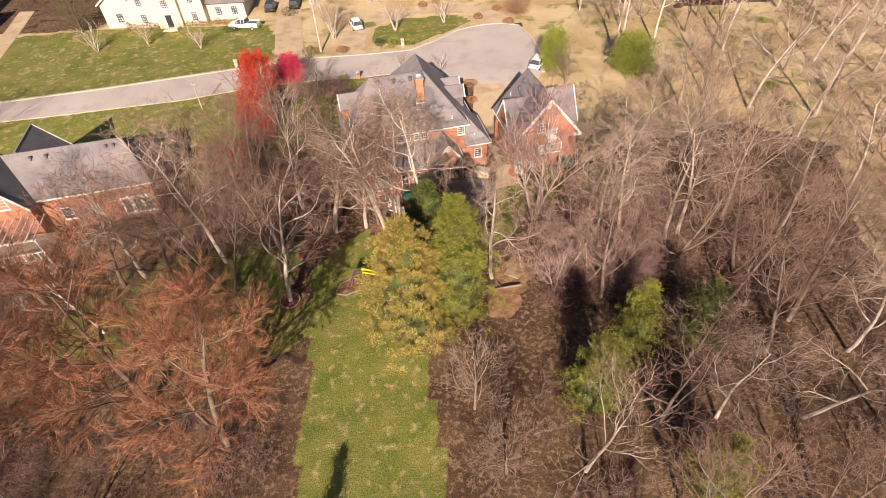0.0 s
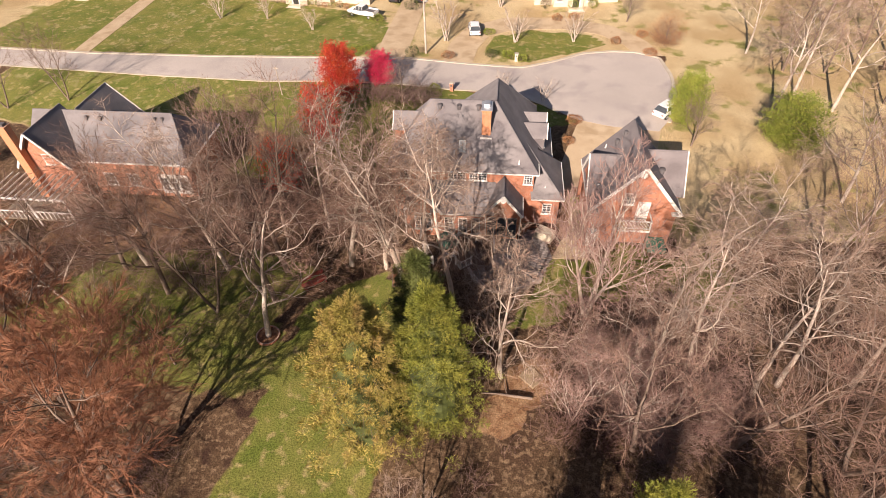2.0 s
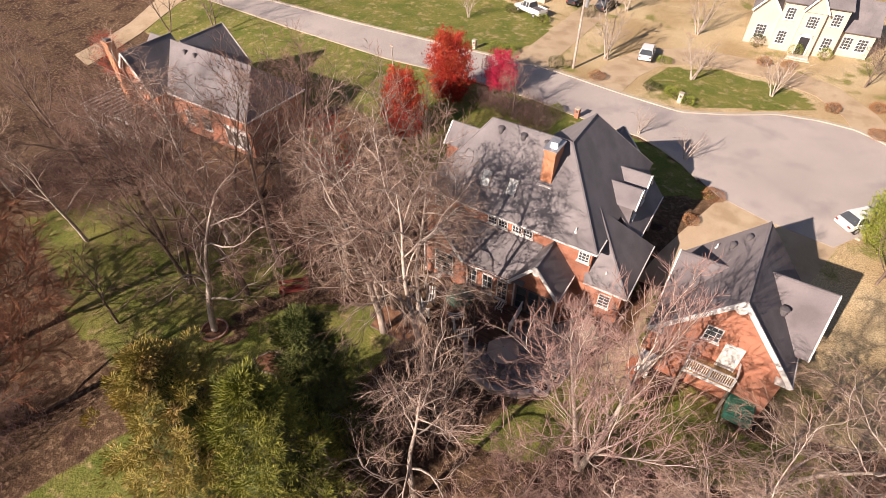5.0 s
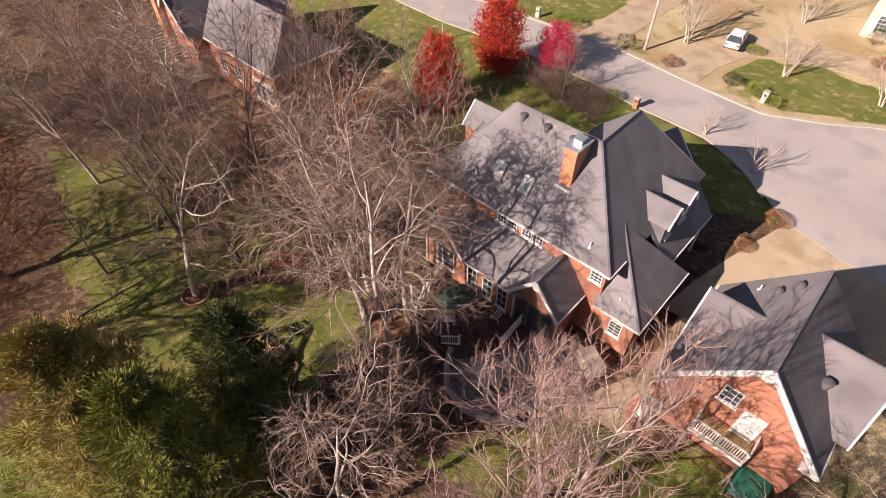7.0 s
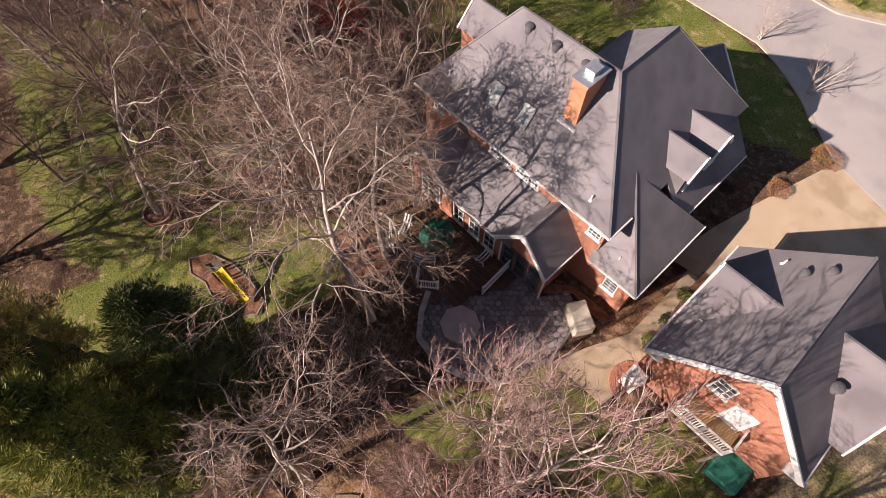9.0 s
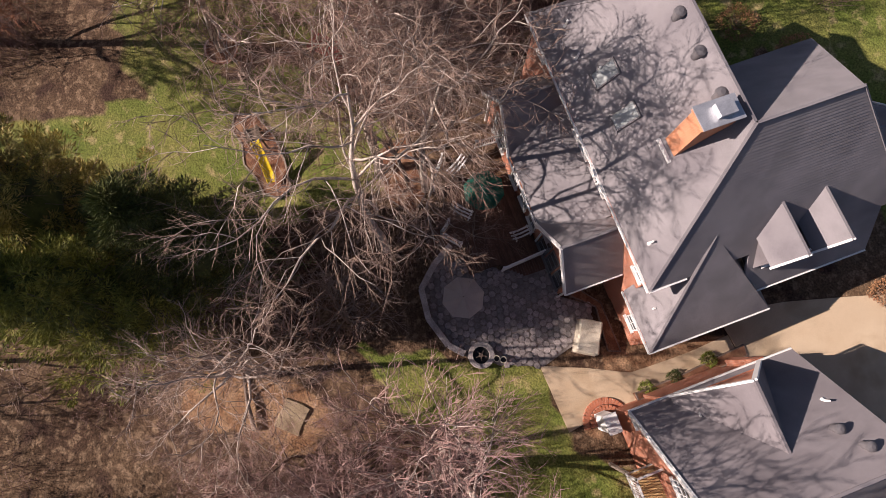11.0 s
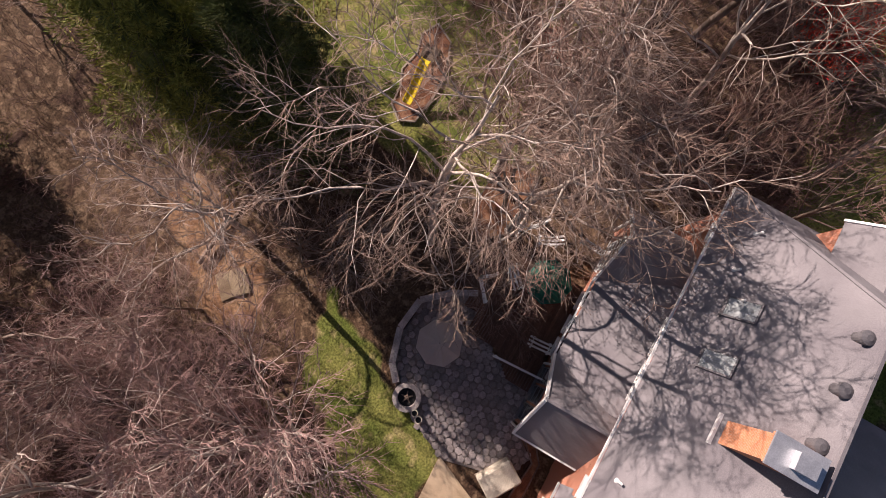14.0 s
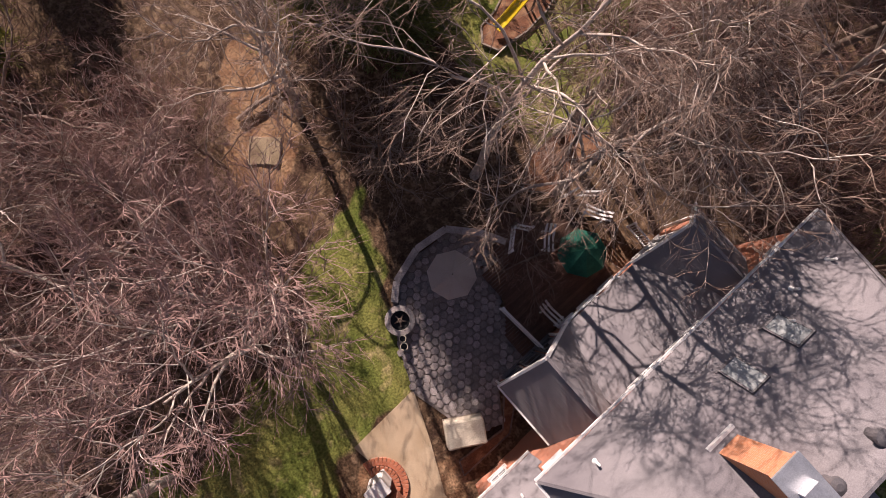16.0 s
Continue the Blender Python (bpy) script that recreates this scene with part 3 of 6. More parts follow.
    part("porch_post", boxes((4.75, 4.9, 11.8, 11.95, 0.5, 4.5)), WHITE, H)
    # rear shed roof and two rear gables
    roof_plane(H, [(-7.0, -2.4, 3.5), (-0.7, -2.4, 3.5), (-0.7, 0.74, 5.15), (-7.0, 0.74, 5.15)], SHINGLE)
    gable(H, 0, "v", -7.8, 1.95, 3.5, 5.95, 0.74, -2.45, SHINGLE, wall=-2.05)
    gable(H, 0, "v", 0.1, 1.95, 3.5, 5.95, 0.74, -2.45, SHINGLE, wall=-2.05)
    # fascias and gutters
    for a, b in (((-11.6, 0.24, ZE - 0.08), (3.4, 0.24, ZE - 0.08)), ((3.41, 0.3, ZE - 0.08), (3.41, 2.15, ZE - 0.08)), ((2.9, 0.29, 3.52), (6.2, 0.29, 3.52)), ((6.21, 0.3, 3.52), (6.21, 6.95, 3.52)),
                 ((5.11, 6.0, 4.5), (5.11, 12.2, 4.5)), ((-6.0, -2.51, 3.42), (-1.6, -2.51, 3.42)), ((2.11, -2.4, 3.42), (2.11, 0.7, 3.42)), ((2.66, 9.4, 6.32), (2.66, 13.6, 6.32))):
        fascia(H, a, b, name="gutter", h=0.13, w=0.08)
    for u in (-9.6, -1.5, 1.9):
        part("downpipe", boxes((u - 0.05, u + 0.05, -2.1, -2.0, 0.1, 3.4)), WHITE, H)
    # chimney
    c = part("chimney", boxes((-2.35, -1.5, 2.45, 4.0, 8.0, 11.95), (-2.41, -1.44, 2.39, 4.06, 11.95, 12.1)), BRICK_CHIMNEY, H, "tall orange-red brick chimney stack")
    part("cap", boxes((-2.45, -1.4, 2.35, 4.1, 12.1, 12.17), (-2.2, -1.65, 3.05, 3.75, 12.17, 12.42)), METAL, c, "pale metal chimney cap")
    part("flashing", boxes((-2.5, -1.35, 2.22, 2.42, 9.08, 9.28)), WHITE, c, "white base flashing")
    # rear windows
    for u in (-5.05, -4.15, -2.95, -2.05):
        window(H, pose(u, 0.72, 5.32), 0.82, 0.95, 3, 3)
    window(H, pose(2.42, 0.72, 5.1), 0.85, 1.15, 3, 4)
    window(H, pose(-9.9, 0.72, 5.2), 0.85, 1.0, 3, 3)
    window(H, pose(4.6, 0.77, 1.4), 0.9, 1.3, 2, 4)
    window(H, pose(-7.8, -1.98, 0.9), 1.7, 2.1, 3, 4)
    for u in (-0.9, 0.1, 1.1):
        window(H, pose(u, -1.98, 0.5), 0.9, 2.4, 1, 3, material=DARKMETAL)
    for u in (-5.2, -3.8, -2.5):
        window(H, pose(u, -1.98, 0.6), 0.9, 2.0, 2, 3)
    bm = bmesh.new()
    bmesh.ops.create_cone(bm, cap_ends=True, segments=16, radius1=0.26, radius2=0.26, depth=0.08, matrix=pose(0.1, -2.28, 5.2, 90, 0, 0))
    part("gable_vent", bm, WHITE, H, "round white gable vent")
    # roof fittings
    tilt = math.degrees(math.atan2(ZR - ZE, 4.15))
    for u, v in ((-6.35, 1.75), (-4.15, 1.75)):
        skylight(H, u, v, ZE + (v - 0.3) * 1.294 + 0.03, tilt)
    for u in (-6.5, -4.65, -2.75):
        roof_vent(H, u, 4.0, ZE + 3.7 * 1.294 + 0.08)
    for u, v in ((-7.9, 1.2), (-6.7, 1.6), (1.4, 0.9), (-9.6, 1.3)):
        pipe_vent(H, u, v, ZE + (v - 0.3) * 1.294)
    pipe_vent(H, 4.2, 1.0, 4.4)
    pipe_vent(H, 3.7, 7.5, 5.9)
    return H


main_house()


def garage():
    G = thing("brick_garage", HOUSE, "detached red brick garage with steep dark shingle roof and rear balcony", "garage")
    part("wall", boxes((8.6, 16.55, -1.5, 6.3, -0.6, 4.4)), BRICK, G)
    e, r = 4.34, 9.5
    for u in (8.25, 16.9):
        roof_plane(G, [(u, -1.95, e), (u, 6.6, e), (12.55, 6.3, r), (12.55, -1.95, r)] if u < 12 else [(u, -1.95, e), (u, 6.6, e), (12.55, 6.3, r), (12.55, -1.95, r)], SHINGLE_DARK)
        fascia(G, (u, -1.99, e - 0.1), (12.55, -1.99, r - 0.1), h=0.3, name="rake_board")
        fascia(G, (u + (-0.05 if u < 12 else 0.05), -1.95, e - 0.08), (u + (-0.05 if u < 12 else 0.05), 6.6, e - 0.08), name="gutter", h=0.13, w=0.08)
    ridge_cap(G, (12.55, -1.95, r), (12.55, 6.3, r), SHINGLE_DARK)
    # rear gable wall
    bm = bmesh.new()
    pts = [(8.6, e), (16.55, e), (12.57, r - 0.25)]
    a = [bm.verts.new((x, -1.5, z)) for x, z in pts]
    b = [bm.verts.new((x, -1.25, z)) for x, z in pts]
    bm.faces.new(a)
    bm.faces.new(b[::-1])
    for i in range(3):
        bm.faces.new((a[i], b[i], b[(i + 1) % 3], a[(i + 1) % 3]))
    bmesh.ops.recalc_face_normals(bm, faces=bm.faces)
    part("gable_wall", bm, BRICK, G)
    bm = bmesh.new()
    pts = [(8.6, 4.3), (16.55, 4.3), (12.57, r - 0.2)]
    a = [bm.verts.new((x, 6.3, z)) for x, z in pts]
    b = [bm.verts.new((x, 6.05, z)) for x, z in pts]
    bm.faces.new(a)
    bm.faces.new(b[::-1])
    for i in range(3):
        bm.faces.new((a[i], b[i], b[(i + 1) % 3], a[(i + 1) % 3]))
    bmesh.ops.recalc_face_normals(bm, faces=bm.faces)
    part("gable_wall", bm, BRICK, G)
    # side gables on both slopes
    gable(G, 0, "u", 3.0, 2.6, 4.6, 8.2, 13.4, 17.4, SHINGLE_DARK, wall=17.0)
    part("wall", boxes((16.5, 17.0, 0.7, 5.3, -0.4, 4.6)), BRICK, G)
    gable(G, 0, "u", 2.35, 2.35, 4.65, 7.9, 11.6, 8.2, SHINGLE_DARK, wall=8.45)
    part("wall", boxes((8.4, 8.6, 0.2, 4.5, -0.4, 4.6)), BRICK, G)
    # eave returns
    for u, s in ((8.25, 1), (16.9, -1)):
        part("eave_return", boxes((min(u, u + s * 0.9), max(u, u + s * 0.9), -2.0, -1.5, 4.12, 4.3)), WHITE, G)
    bm = bmesh.new()
    bmesh.ops.create_cone(bm, cap_ends=True, segments=18, radius1=0.33, radius2=0.33, depth=0.1, matrix=pose(12.55, -1.53, 8.4, 90, 0, 0))
    part("gable_vent", bm, WHITE, G, "oval white gable vent")
    window(G, pose(11.85, -1.52, 5.0), 1.0, 1.3, 3, 3)
    d = part("door", boxes((12.85, 13.8, -1.56, -1.46, 3.1, 5.15), (12.75, 12.85, -1.6, -1.45, 3.1, 5.25), (13.8, 13.9, -1.6, -1.45, 3.1, 5.25), (12.75, 13.9, -1.6, -1.45, 5.25, 5.35)), WHITE, G, "white-painted balcony door")
    part("handle", boxes((13.62, 13.7, -1.62, -1.56, 4.0, 4.12)), METAL, d)
    # white bar standing in for the side gable's lower rake edge, not a downpipe
    fascia(G, (8.35, 1.2, 4.62), (9.25, 0.52, 5.66), w=0.07, h=0.07, name="downpipe")
    # balcony with boards and rails
    z = 3.05
    bal = part("balcony", boxes((11.1, 14.1, -2.9, -1.5, z - 0.3, z - 0.05)), WHITE, G, "white timber balcony")
    for i in range(20):
        x = 11.12 + i * 0.15
        part("board", boxes((x, x + 0.13, -2.88, -1.52, z - 0.045, z)), WOOD, bal)
    for x in (11.15, 12.6, 14.05):
        part("post", boxes((x - 0.05, x + 0.05, -2.9, -2.8, z, z + 1.05)), WHITE, bal)
        if x != 12.6:
            part("support", boxes((x - 0.08, x + 0.08, -2.85, -2.69, 0.0, z - 0.3)), WOOD_GREY, bal)
    part("rail", boxes((11.1, 14.1, -2.9, -2.8, z + 0.98, z + 1.05), (11.1, 14.1, -2.9, -2.8, z + 0.1, z + 0.16)), WHITE, bal)
    part("rail", boxes((11.1, 11.2, -2.8, -1.5, z + 0.98, z + 1.05), (14.0, 14.1, -2.8, -1.5, z + 0.98, z + 1.05)), WHITE, bal)
    for i in range(22):
        x = 11.25 + i * 0.129
        part("baluster", boxes((x - 0.02, x + 0.02, -2.87, -2.83, z + 0.16, z + 0.98)), WHITE, bal)
    roof_vent(G, 15.0, 1.4, 6.9, 0.3)
    roof_vent(G, 11.0, 4.6, 7.9, 0.22)
    roof_vent(G, 11.7, 4.9, 8.7, 0.22)
    pipe_vent(G, 10.2, 5.4, 6.7)
    part("pilaster", boxes((8.25, 8.7, 5.2, 5.65, -0.4, 3.4)), BRICK, G)
    return G


garage()

# ---- trees ----
class Twigs:
    """Collects tapered tubes and spikes as raw vertices and faces."""
    def __init__(self):
        self.v, self.f = [], []

    def tube(self, pts, radii, sides):
        base = len(self.v)
        for i, (p, r) in enumerate(zip(pts, radii)):
            d = (pts[min(i + 1, len(pts) - 1)] - pts[max(i - 1, 0)]).normalized()
            a = d.orthogonal().normalized()
            b = d.cross(a)
            for k in range(sides):
                t = 2 * math.pi * k / sides
                self.v.append(tuple(p + (a * math.cos(t) + b * math.sin(t)) * r))
        for i in range(len(pts) - 1):
            for k in range(sides):
                q = (k + 1) % sides
                self.f.append((base + i * sides + k, base + i * sides + q, base + (i + 1) * sides + q, base + (i + 1) * sides + k))

    def spike(self, p, q, r):
        d = (q - p)
        a = d.orthogonal().normalized() * r
        b = d.cross(a).normalized() * r
        k = len(self.v)
        self.v += [tuple(p + a), tuple(p - a * 0.5 + b * 0.87), tuple(p - a * 0.5 - b * 0.87), tuple(q)]
        self.f += [(k, k + 1, k + 3), (k + 1, k + 2, k + 3), (k + 2, k, k + 3)]

    def strand(self, pts, r):
        """A bent three-sided strand that tapers to a point."""
        d = (pts[-1] - pts[0])
        a = d.orthogonal().normalized()
        b = d.cross(a).normalized()
        k, n = len(self.v), len(pts) - 1
        for i in range(n):
            w = r * (1 - 0.6 * i / n)
            p = pts[i]
            self.v += [tuple(p + a * w), tuple(p - a * (w * 0.5) + b * (w * 0.87)), tuple(p - a * (w * 0.5) - b * (w * 0.87))]
        self.v.append(tuple(pts[-1]))
        for i in range(n - 1):
            j = k + 3 * i
            self.f += [(j, j + 1, j + 4, j + 3), (j + 1, j + 2, j + 5, j + 4), (j + 2, j, j + 3, j + 5)]
        j, tip = k + 3 * (n - 1), k + 3 * n
        self.f += [(j, j + 1, tip), (j + 1, j + 2, tip), (j + 2, j, tip)]


def rnd_dir(rng, d, spread):
    v = Vector((rng.gauss(0, 1), rng.gauss(0, 1), rng.gauss(0, 1))).normalized()
    return (d + v * spread).normalized()


def bare_tree_meshes(seed, tall=16.0, trunk_r=0.28, clear=0.25, limbs=9, spread=0.9, rise=0.35, sub=(8, 7, 4), twist=0.25, stems=1, twig_r=0.0098, bend=2, droop=0.0):
    """Trunk, limbs and branches as tapered tubes; branchlets as bent strands with fine twigs along them."""
    rng = random.Random(seed)
    wood, fine = Twigs(), Twigs()

    def branch(p, d, length, r, level):
        n = (7, 7, 5, bend)[level]
        pts, rad = [p.copy()], [r]
        q, e = p.copy(), d.copy()
        for i in range(n):
            up = Vector((0, 0, rise * (0.35 if level else 0.1) - (droop if level > 1 else 0.0)))
            e = rnd_dir(rng, e + up * (0.5 if level == 1 else 0.25), twist * (0.35, 1.0, 1.15, 1.3)[level])
            q = q + e * (length / n)
            pts.append(q.copy())
            rad.append(r * (1 - 0.88 * (i + 1) / n) + 0.006)
        if level < 3:
            wood.tube(pts, rad, (7, 5, 3)[level])
        else:
            fine.strand(pts, min(max(r * 0.8, twig_r), twig_r * 1.5))
            for k in range(sub[2]):
                t = (0.12 + 0.88 * (k + rng.random()) / sub[2]) * n
                i = min(int(t), n - 1)
                s = pts[i].lerp(pts[i + 1], t - i)
                fine.spike(s, s + rnd_dir(rng, (pts[i + 1] - pts[i]).normalized() + Vector((0, 0, 0.12 - droop * 0.5)), 0.62) * length * rng.uniform(0.3, 0.75), twig_r * 0.85)
            return
        kids = limbs if level == 0 else sub[level - 1]
        for k in range(kids):
            lo = clear if level == 0 else 0.2
            t = (lo + (1 - lo) * ((k + rng.random()) / kids)) * n
            i = min(int(t), n - 1)
            s = pts[i].lerp(pts[i + 1], t - i)
            along = (pts[i + 1] - pts[i]).normalized()
            ang = k * 2.4 + rng.uniform(-0.5, 0.5)
            side = Matrix.Rotation(ang, 3, along) @ along.orthogonal().normalized()
            f = t / n
            if level == 0:
                ln = tall * (0.5 - 0.24 * f) * rng.uniform(0.8, 1.2)
                dd = (along * (0.55 + 0.5 * f) + side * spread).normalized()
            else:
                ln = length * (0.62 - 0.26 * f) * rng.uniform(0.75, 1.25)
                dd = (along * 0.85 + side * 0.72).normalized()
            branch(s, dd, ln, max(0.014, rad[i] * (0.48 if level == 0 else 0.38)), level + 1)

    for s in range(stems):
        d = Vector((0, 0, 1)) if stems == 1 else Vector((math.cos(s * 6.283 / stems) * 0.3, math.sin(s * 6.283 / stems) * 0.3, 1)).normalized()
        branch(Vector((0.12 * s, 0.1 * (s % 2), -0.25)), d, tall * (0.86 if s == 0 else rng.uniform(0.65, 0.85)), trunk_r * (1 if stems == 1 else 0.8), 0)
    return wood, fine


def tree_kind(name, label, seed, wood_mat, twig_mat, **k):
    wood, fine = bare_tree_meshes(seed, **k)
    t = thing(name, pose(0, 0, -500), label, "tree", "bare trees")
    raw("trunk", wood.v, wood.f, wood_mat, t, True)
    raw("crown", fine.v, fine.f, twig_mat, t)
    return t


BIG = [tree_kind("bare_tree", "tall leafless tree with pale bark and fine spreading twigs", 11, BARK_PALE, TWIG_PALE, tall=17, trunk_r=0.25, clear=0.38, limbs=11, spread=0.98, rise=0.25, twist=0.36, sub=(9, 8, 7), bend=3, droop=0.5),
       tree_kind("bare_tree", "tall leafless tree with grey-brown bark", 12, BARK, TWIG, tall=16, trunk_r=0.26, clear=0.25, limbs=11, spread=0.75, sub=(8, 7, 6)),
       tree_kind("bare_tree", "broad leafless tree with crooked pale limbs", 13, BARK_PALE, TWIG, tall=15, trunk_r=0.28, clear=0.22, limbs=9, spread=1.15, rise=0.25, twist=0.42, sub=(9, 7, 7), bend=3, droop=0.45),
       tree_kind("bare_tree", "slender leafless tree with upright brown twigs", 14, BARK, TWIG, tall=14, trunk_r=0.19, clear=0.3, limbs=10, spread=0.6, stems=2, sub=(5, 5, 6)),
       tree_kind("bare_tree", "leafless forked tree with bleached limbs", 15, BARK_PALE, TWIG_PALE, tall=14, trunk_r=0.21, clear=0.3, limbs=9, spread=1.0, twist=0.4, sub=(9, 7, 6), bend=3, droop=0.2)]
SMALL = [tree_kind("bare_tree", "small leafless tree with a dense round twiggy crown", 21, BARK, TWIG_PALE, tall=8, trunk_r=0.14, clear=0.12, limbs=12, spread=1.0, sub=(6, 5, 4)),
         tree_kind("bare_tree", "small leafless tree with reddish-brown twigs", 22, BARK, TWIG, tall=7, trunk_r=0.1, clear=0.15, limbs=9, spread=0.8, sub=(5, 5, 4)),
         tree_kind("crape_myrtle", "small vase-shaped leafless tree with many pale stems", 23, BARK_PALE, TWIG_PALE, tall=4.5, trunk_r=0.09, clear=0.2, limbs=5, spread=0.5, stems=4, sub=(3, 2, 4))]
THICKET = [tree_kind("bare_tree", "slender thicket tree with many mauve-brown twigs", 91, BARK_PALE, TWIG_MAUVE, tall=11, trunk_r=0.11, clear=0.2, limbs=8, spread=0.65, rise=0.5, stems=2, sub=(6, 6, 7)),
           tree_kind("bare_tree", "low spreading thicket tree with pinkish-brown twigs", 92, BARK, TWIG_MAUVE, tall=9, trunk_r=0.12, clear=0.12, limbs=13, spread=0.85, sub=(7, 6, 7))]
LITE = [tree_kind("bare_tree", "leafless woodland tree with pale grey bark", 61, BARK_PALE, TWIG_PALE, tall=15, trunk_r=0.22, clear=0.3, limbs=9, spread=0.85, sub=(6, 5, 4), twig_r=0.018),
        tree_kind("bare_tree", "leafless woodland tree with brown twigs", 62, BARK, TWIG, tall=14, trunk_r=0.2, clear=0.25, limbs=9, spread=0.8, sub=(6, 5, 4), twig_r=0.018),
        tree_kind("bare_tree", "slender leafless woodland tree", 63, BARK, TWIG, tall=12, trunk_r=0.15, clear=0.25, limbs=9, spread=0.7, sub=(6, 4, 5), twig_r=0.018)]
DISTANT = [tree_kind("bare_tree", "distant leafless woodland tree", 71, BARK_PALE, TWIG_PALE, tall=15, trunk_r=0.24, clear=0.3, limbs=8, spread=0.9, sub=(5, 4, 4), twig_r=0.027, bend=1),
           tree_kind("bare_tree", "distant leafless tree with brown twigs", 72, BARK, TWIG, tall=13, trunk_r=0.19, clear=0.25, limbs=8, spread=0.8, sub=(5, 4, 4), twig_r=0.027, bend=1)]
VASE = tree_kind("bare_tree", "broad vase-shaped leafless tree with pale upright limbs", 81, BARK_PALE, TWIG_MAUVE, tall=16, trunk_r=0.3, clear=0.35, limbs=9, spread=0.62, rise=0.7, twist=0.18, stems=3, sub=(7, 6, 7), twig_r=0.016)
RUSSET = tree_kind("russet_tree", "broad tree with a haze of russet-brown twigs", 31, BARK, TWIG_RED, tall=14, trunk_r=0.3, clear=0.12, limbs=15, spread=1.15, sub=(9, 8, 16), twig_r=0.018)


def plant(kind, x, y, s=1.0, turn=0.0, lean=0.0, dz=0.0):
    t = copy_thing(kind, pose(x, y, height(x, y) + dz, lean, 0, turn))
    t.scale = (s, s, s)
    return t


class Leaves:
    def __init__(self):
        self.v, self.f = [], []

    def tri(self, p, d, length, width):
        a = d.orthogonal().normalized()
        a = Matrix.Rotation(random.uniform(0, 6.28), 3, d) @ a
        k = len(self.v)
        self.v += [tuple(p - a * width), tuple(p + d * length * 0.5 + a.cross(d) * width * 0.6), tuple(p + a * width), tuple(p + d * length)]
        self.f += [(k, k + 1, k + 3), (k + 1, k + 2, k + 3)]


def scale_leaf(lv, p, d, n, length, width):
    """A spray lying flat on the crown's outside: n is the way it faces."""
    a = d.cross(n).normalized()
    k = len(lv.v)
    lv.v += [tuple(p - a * width), tuple(p + d * length * 0.45 + n * width * 0.5), tuple(p + a * width), tuple(p + d * length)]
    lv.f += [(k, k + 1, k + 3), (k + 1, k + 2, k + 3)]


def conifer(name, label, x, y, tall, wide, material, seed, sprays=5200, base=0.04, group="evergreen trees"):
    """A cedar: trunk, and tiers of drooping boughs each carrying many small sprays."""
    rng = random.Random(seed)
    random.seed(seed)
    t = thing(name, pose(x, y, height(x, y), 0, 0, rng.uniform(0, 360)), label, "tree", group)
    w = Twigs()
    w.tube([Vector((0, 0, -0.2)), Vector((0, 0, tall * 0.5)), Vector((0, 0, tall * 0.97))], [0.02 * tall, 0.012 * tall, 0.02], 7)
    lv = Leaves()
    boughs = int(tall * 11)
    for b in range(boughs):
        h = base + (1 - base) * ((b + rng.random()) / boughs) ** 0.85
        prof = (1 - h) ** 0.62 * (0.55 + 0.45 * min(1, h / 0.18))
        reach = wide * prof * rng.uniform(0.62, 1.12) + 0.15
        ang = b * 2.399 + rng.uniform(-0.4, 0.4)
        out = Vector((math.cos(ang), math.sin(ang), rng.uniform(0.1, 0.55)))
        root = Vector((0, 0, tall * h * 0.97))
        tip = root + Vector((out.x * reach, out.y * reach, reach * out.z * 0.5))
        w.tube([root, root.lerp(tip, 0.6), tip], [0.03, 0.018, 0.005], 3)
        clumps = max(2, int(2 + 4 * reach / wide))
        cnt = max(5, int(sprays / boughs / clumps * 1.3))
        for c in range(clumps):
            f = 0.12 + 0.92 * (c + rng.random()) / clumps
            ctr = root.lerp(tip, f) + Vector((rng.gauss(0, 0.14 * reach), rng.gauss(0, 0.14 * reach), rng.gauss(0, 0.12)))
            size = rng.uniform(0.28, 0.5) * (0.5 + tall / 30)
            for _ in range(cnt):
                o = Vector((rng.gauss(0, 1), rng.gauss(0, 1), rng.gauss(0, 0.8))).normalized() * size * rng.random() ** 0.5
                d = rnd_dir(rng, (o.normalized() + Vector((out.x * 0.6, out.y * 0.6, 0.75))).normalized(), 0.35)
                n = rnd_dir(rng, (o.normalized() * 0.45 + Vector((out.x, out.y, 0.12))).normalized(), 0.32)
                scale_leaf(lv, ctr + o, d, n, rng.uniform(0.16, 0.36) * (0.5 + tall / 30), rng.uniform(0.035, 0.065))
    # solid dark core added inside the crown to stop light passing through
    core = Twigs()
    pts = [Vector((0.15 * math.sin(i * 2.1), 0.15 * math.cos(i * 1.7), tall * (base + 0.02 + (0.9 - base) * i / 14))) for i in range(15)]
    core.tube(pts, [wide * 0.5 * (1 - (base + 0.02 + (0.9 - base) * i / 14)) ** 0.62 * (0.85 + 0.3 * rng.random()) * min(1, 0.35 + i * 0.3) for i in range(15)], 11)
    raw("trunk", w.v, w.f, BARK, t)
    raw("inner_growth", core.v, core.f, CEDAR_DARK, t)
    raw("crown", lv.v, lv.f, material, t)
    return t


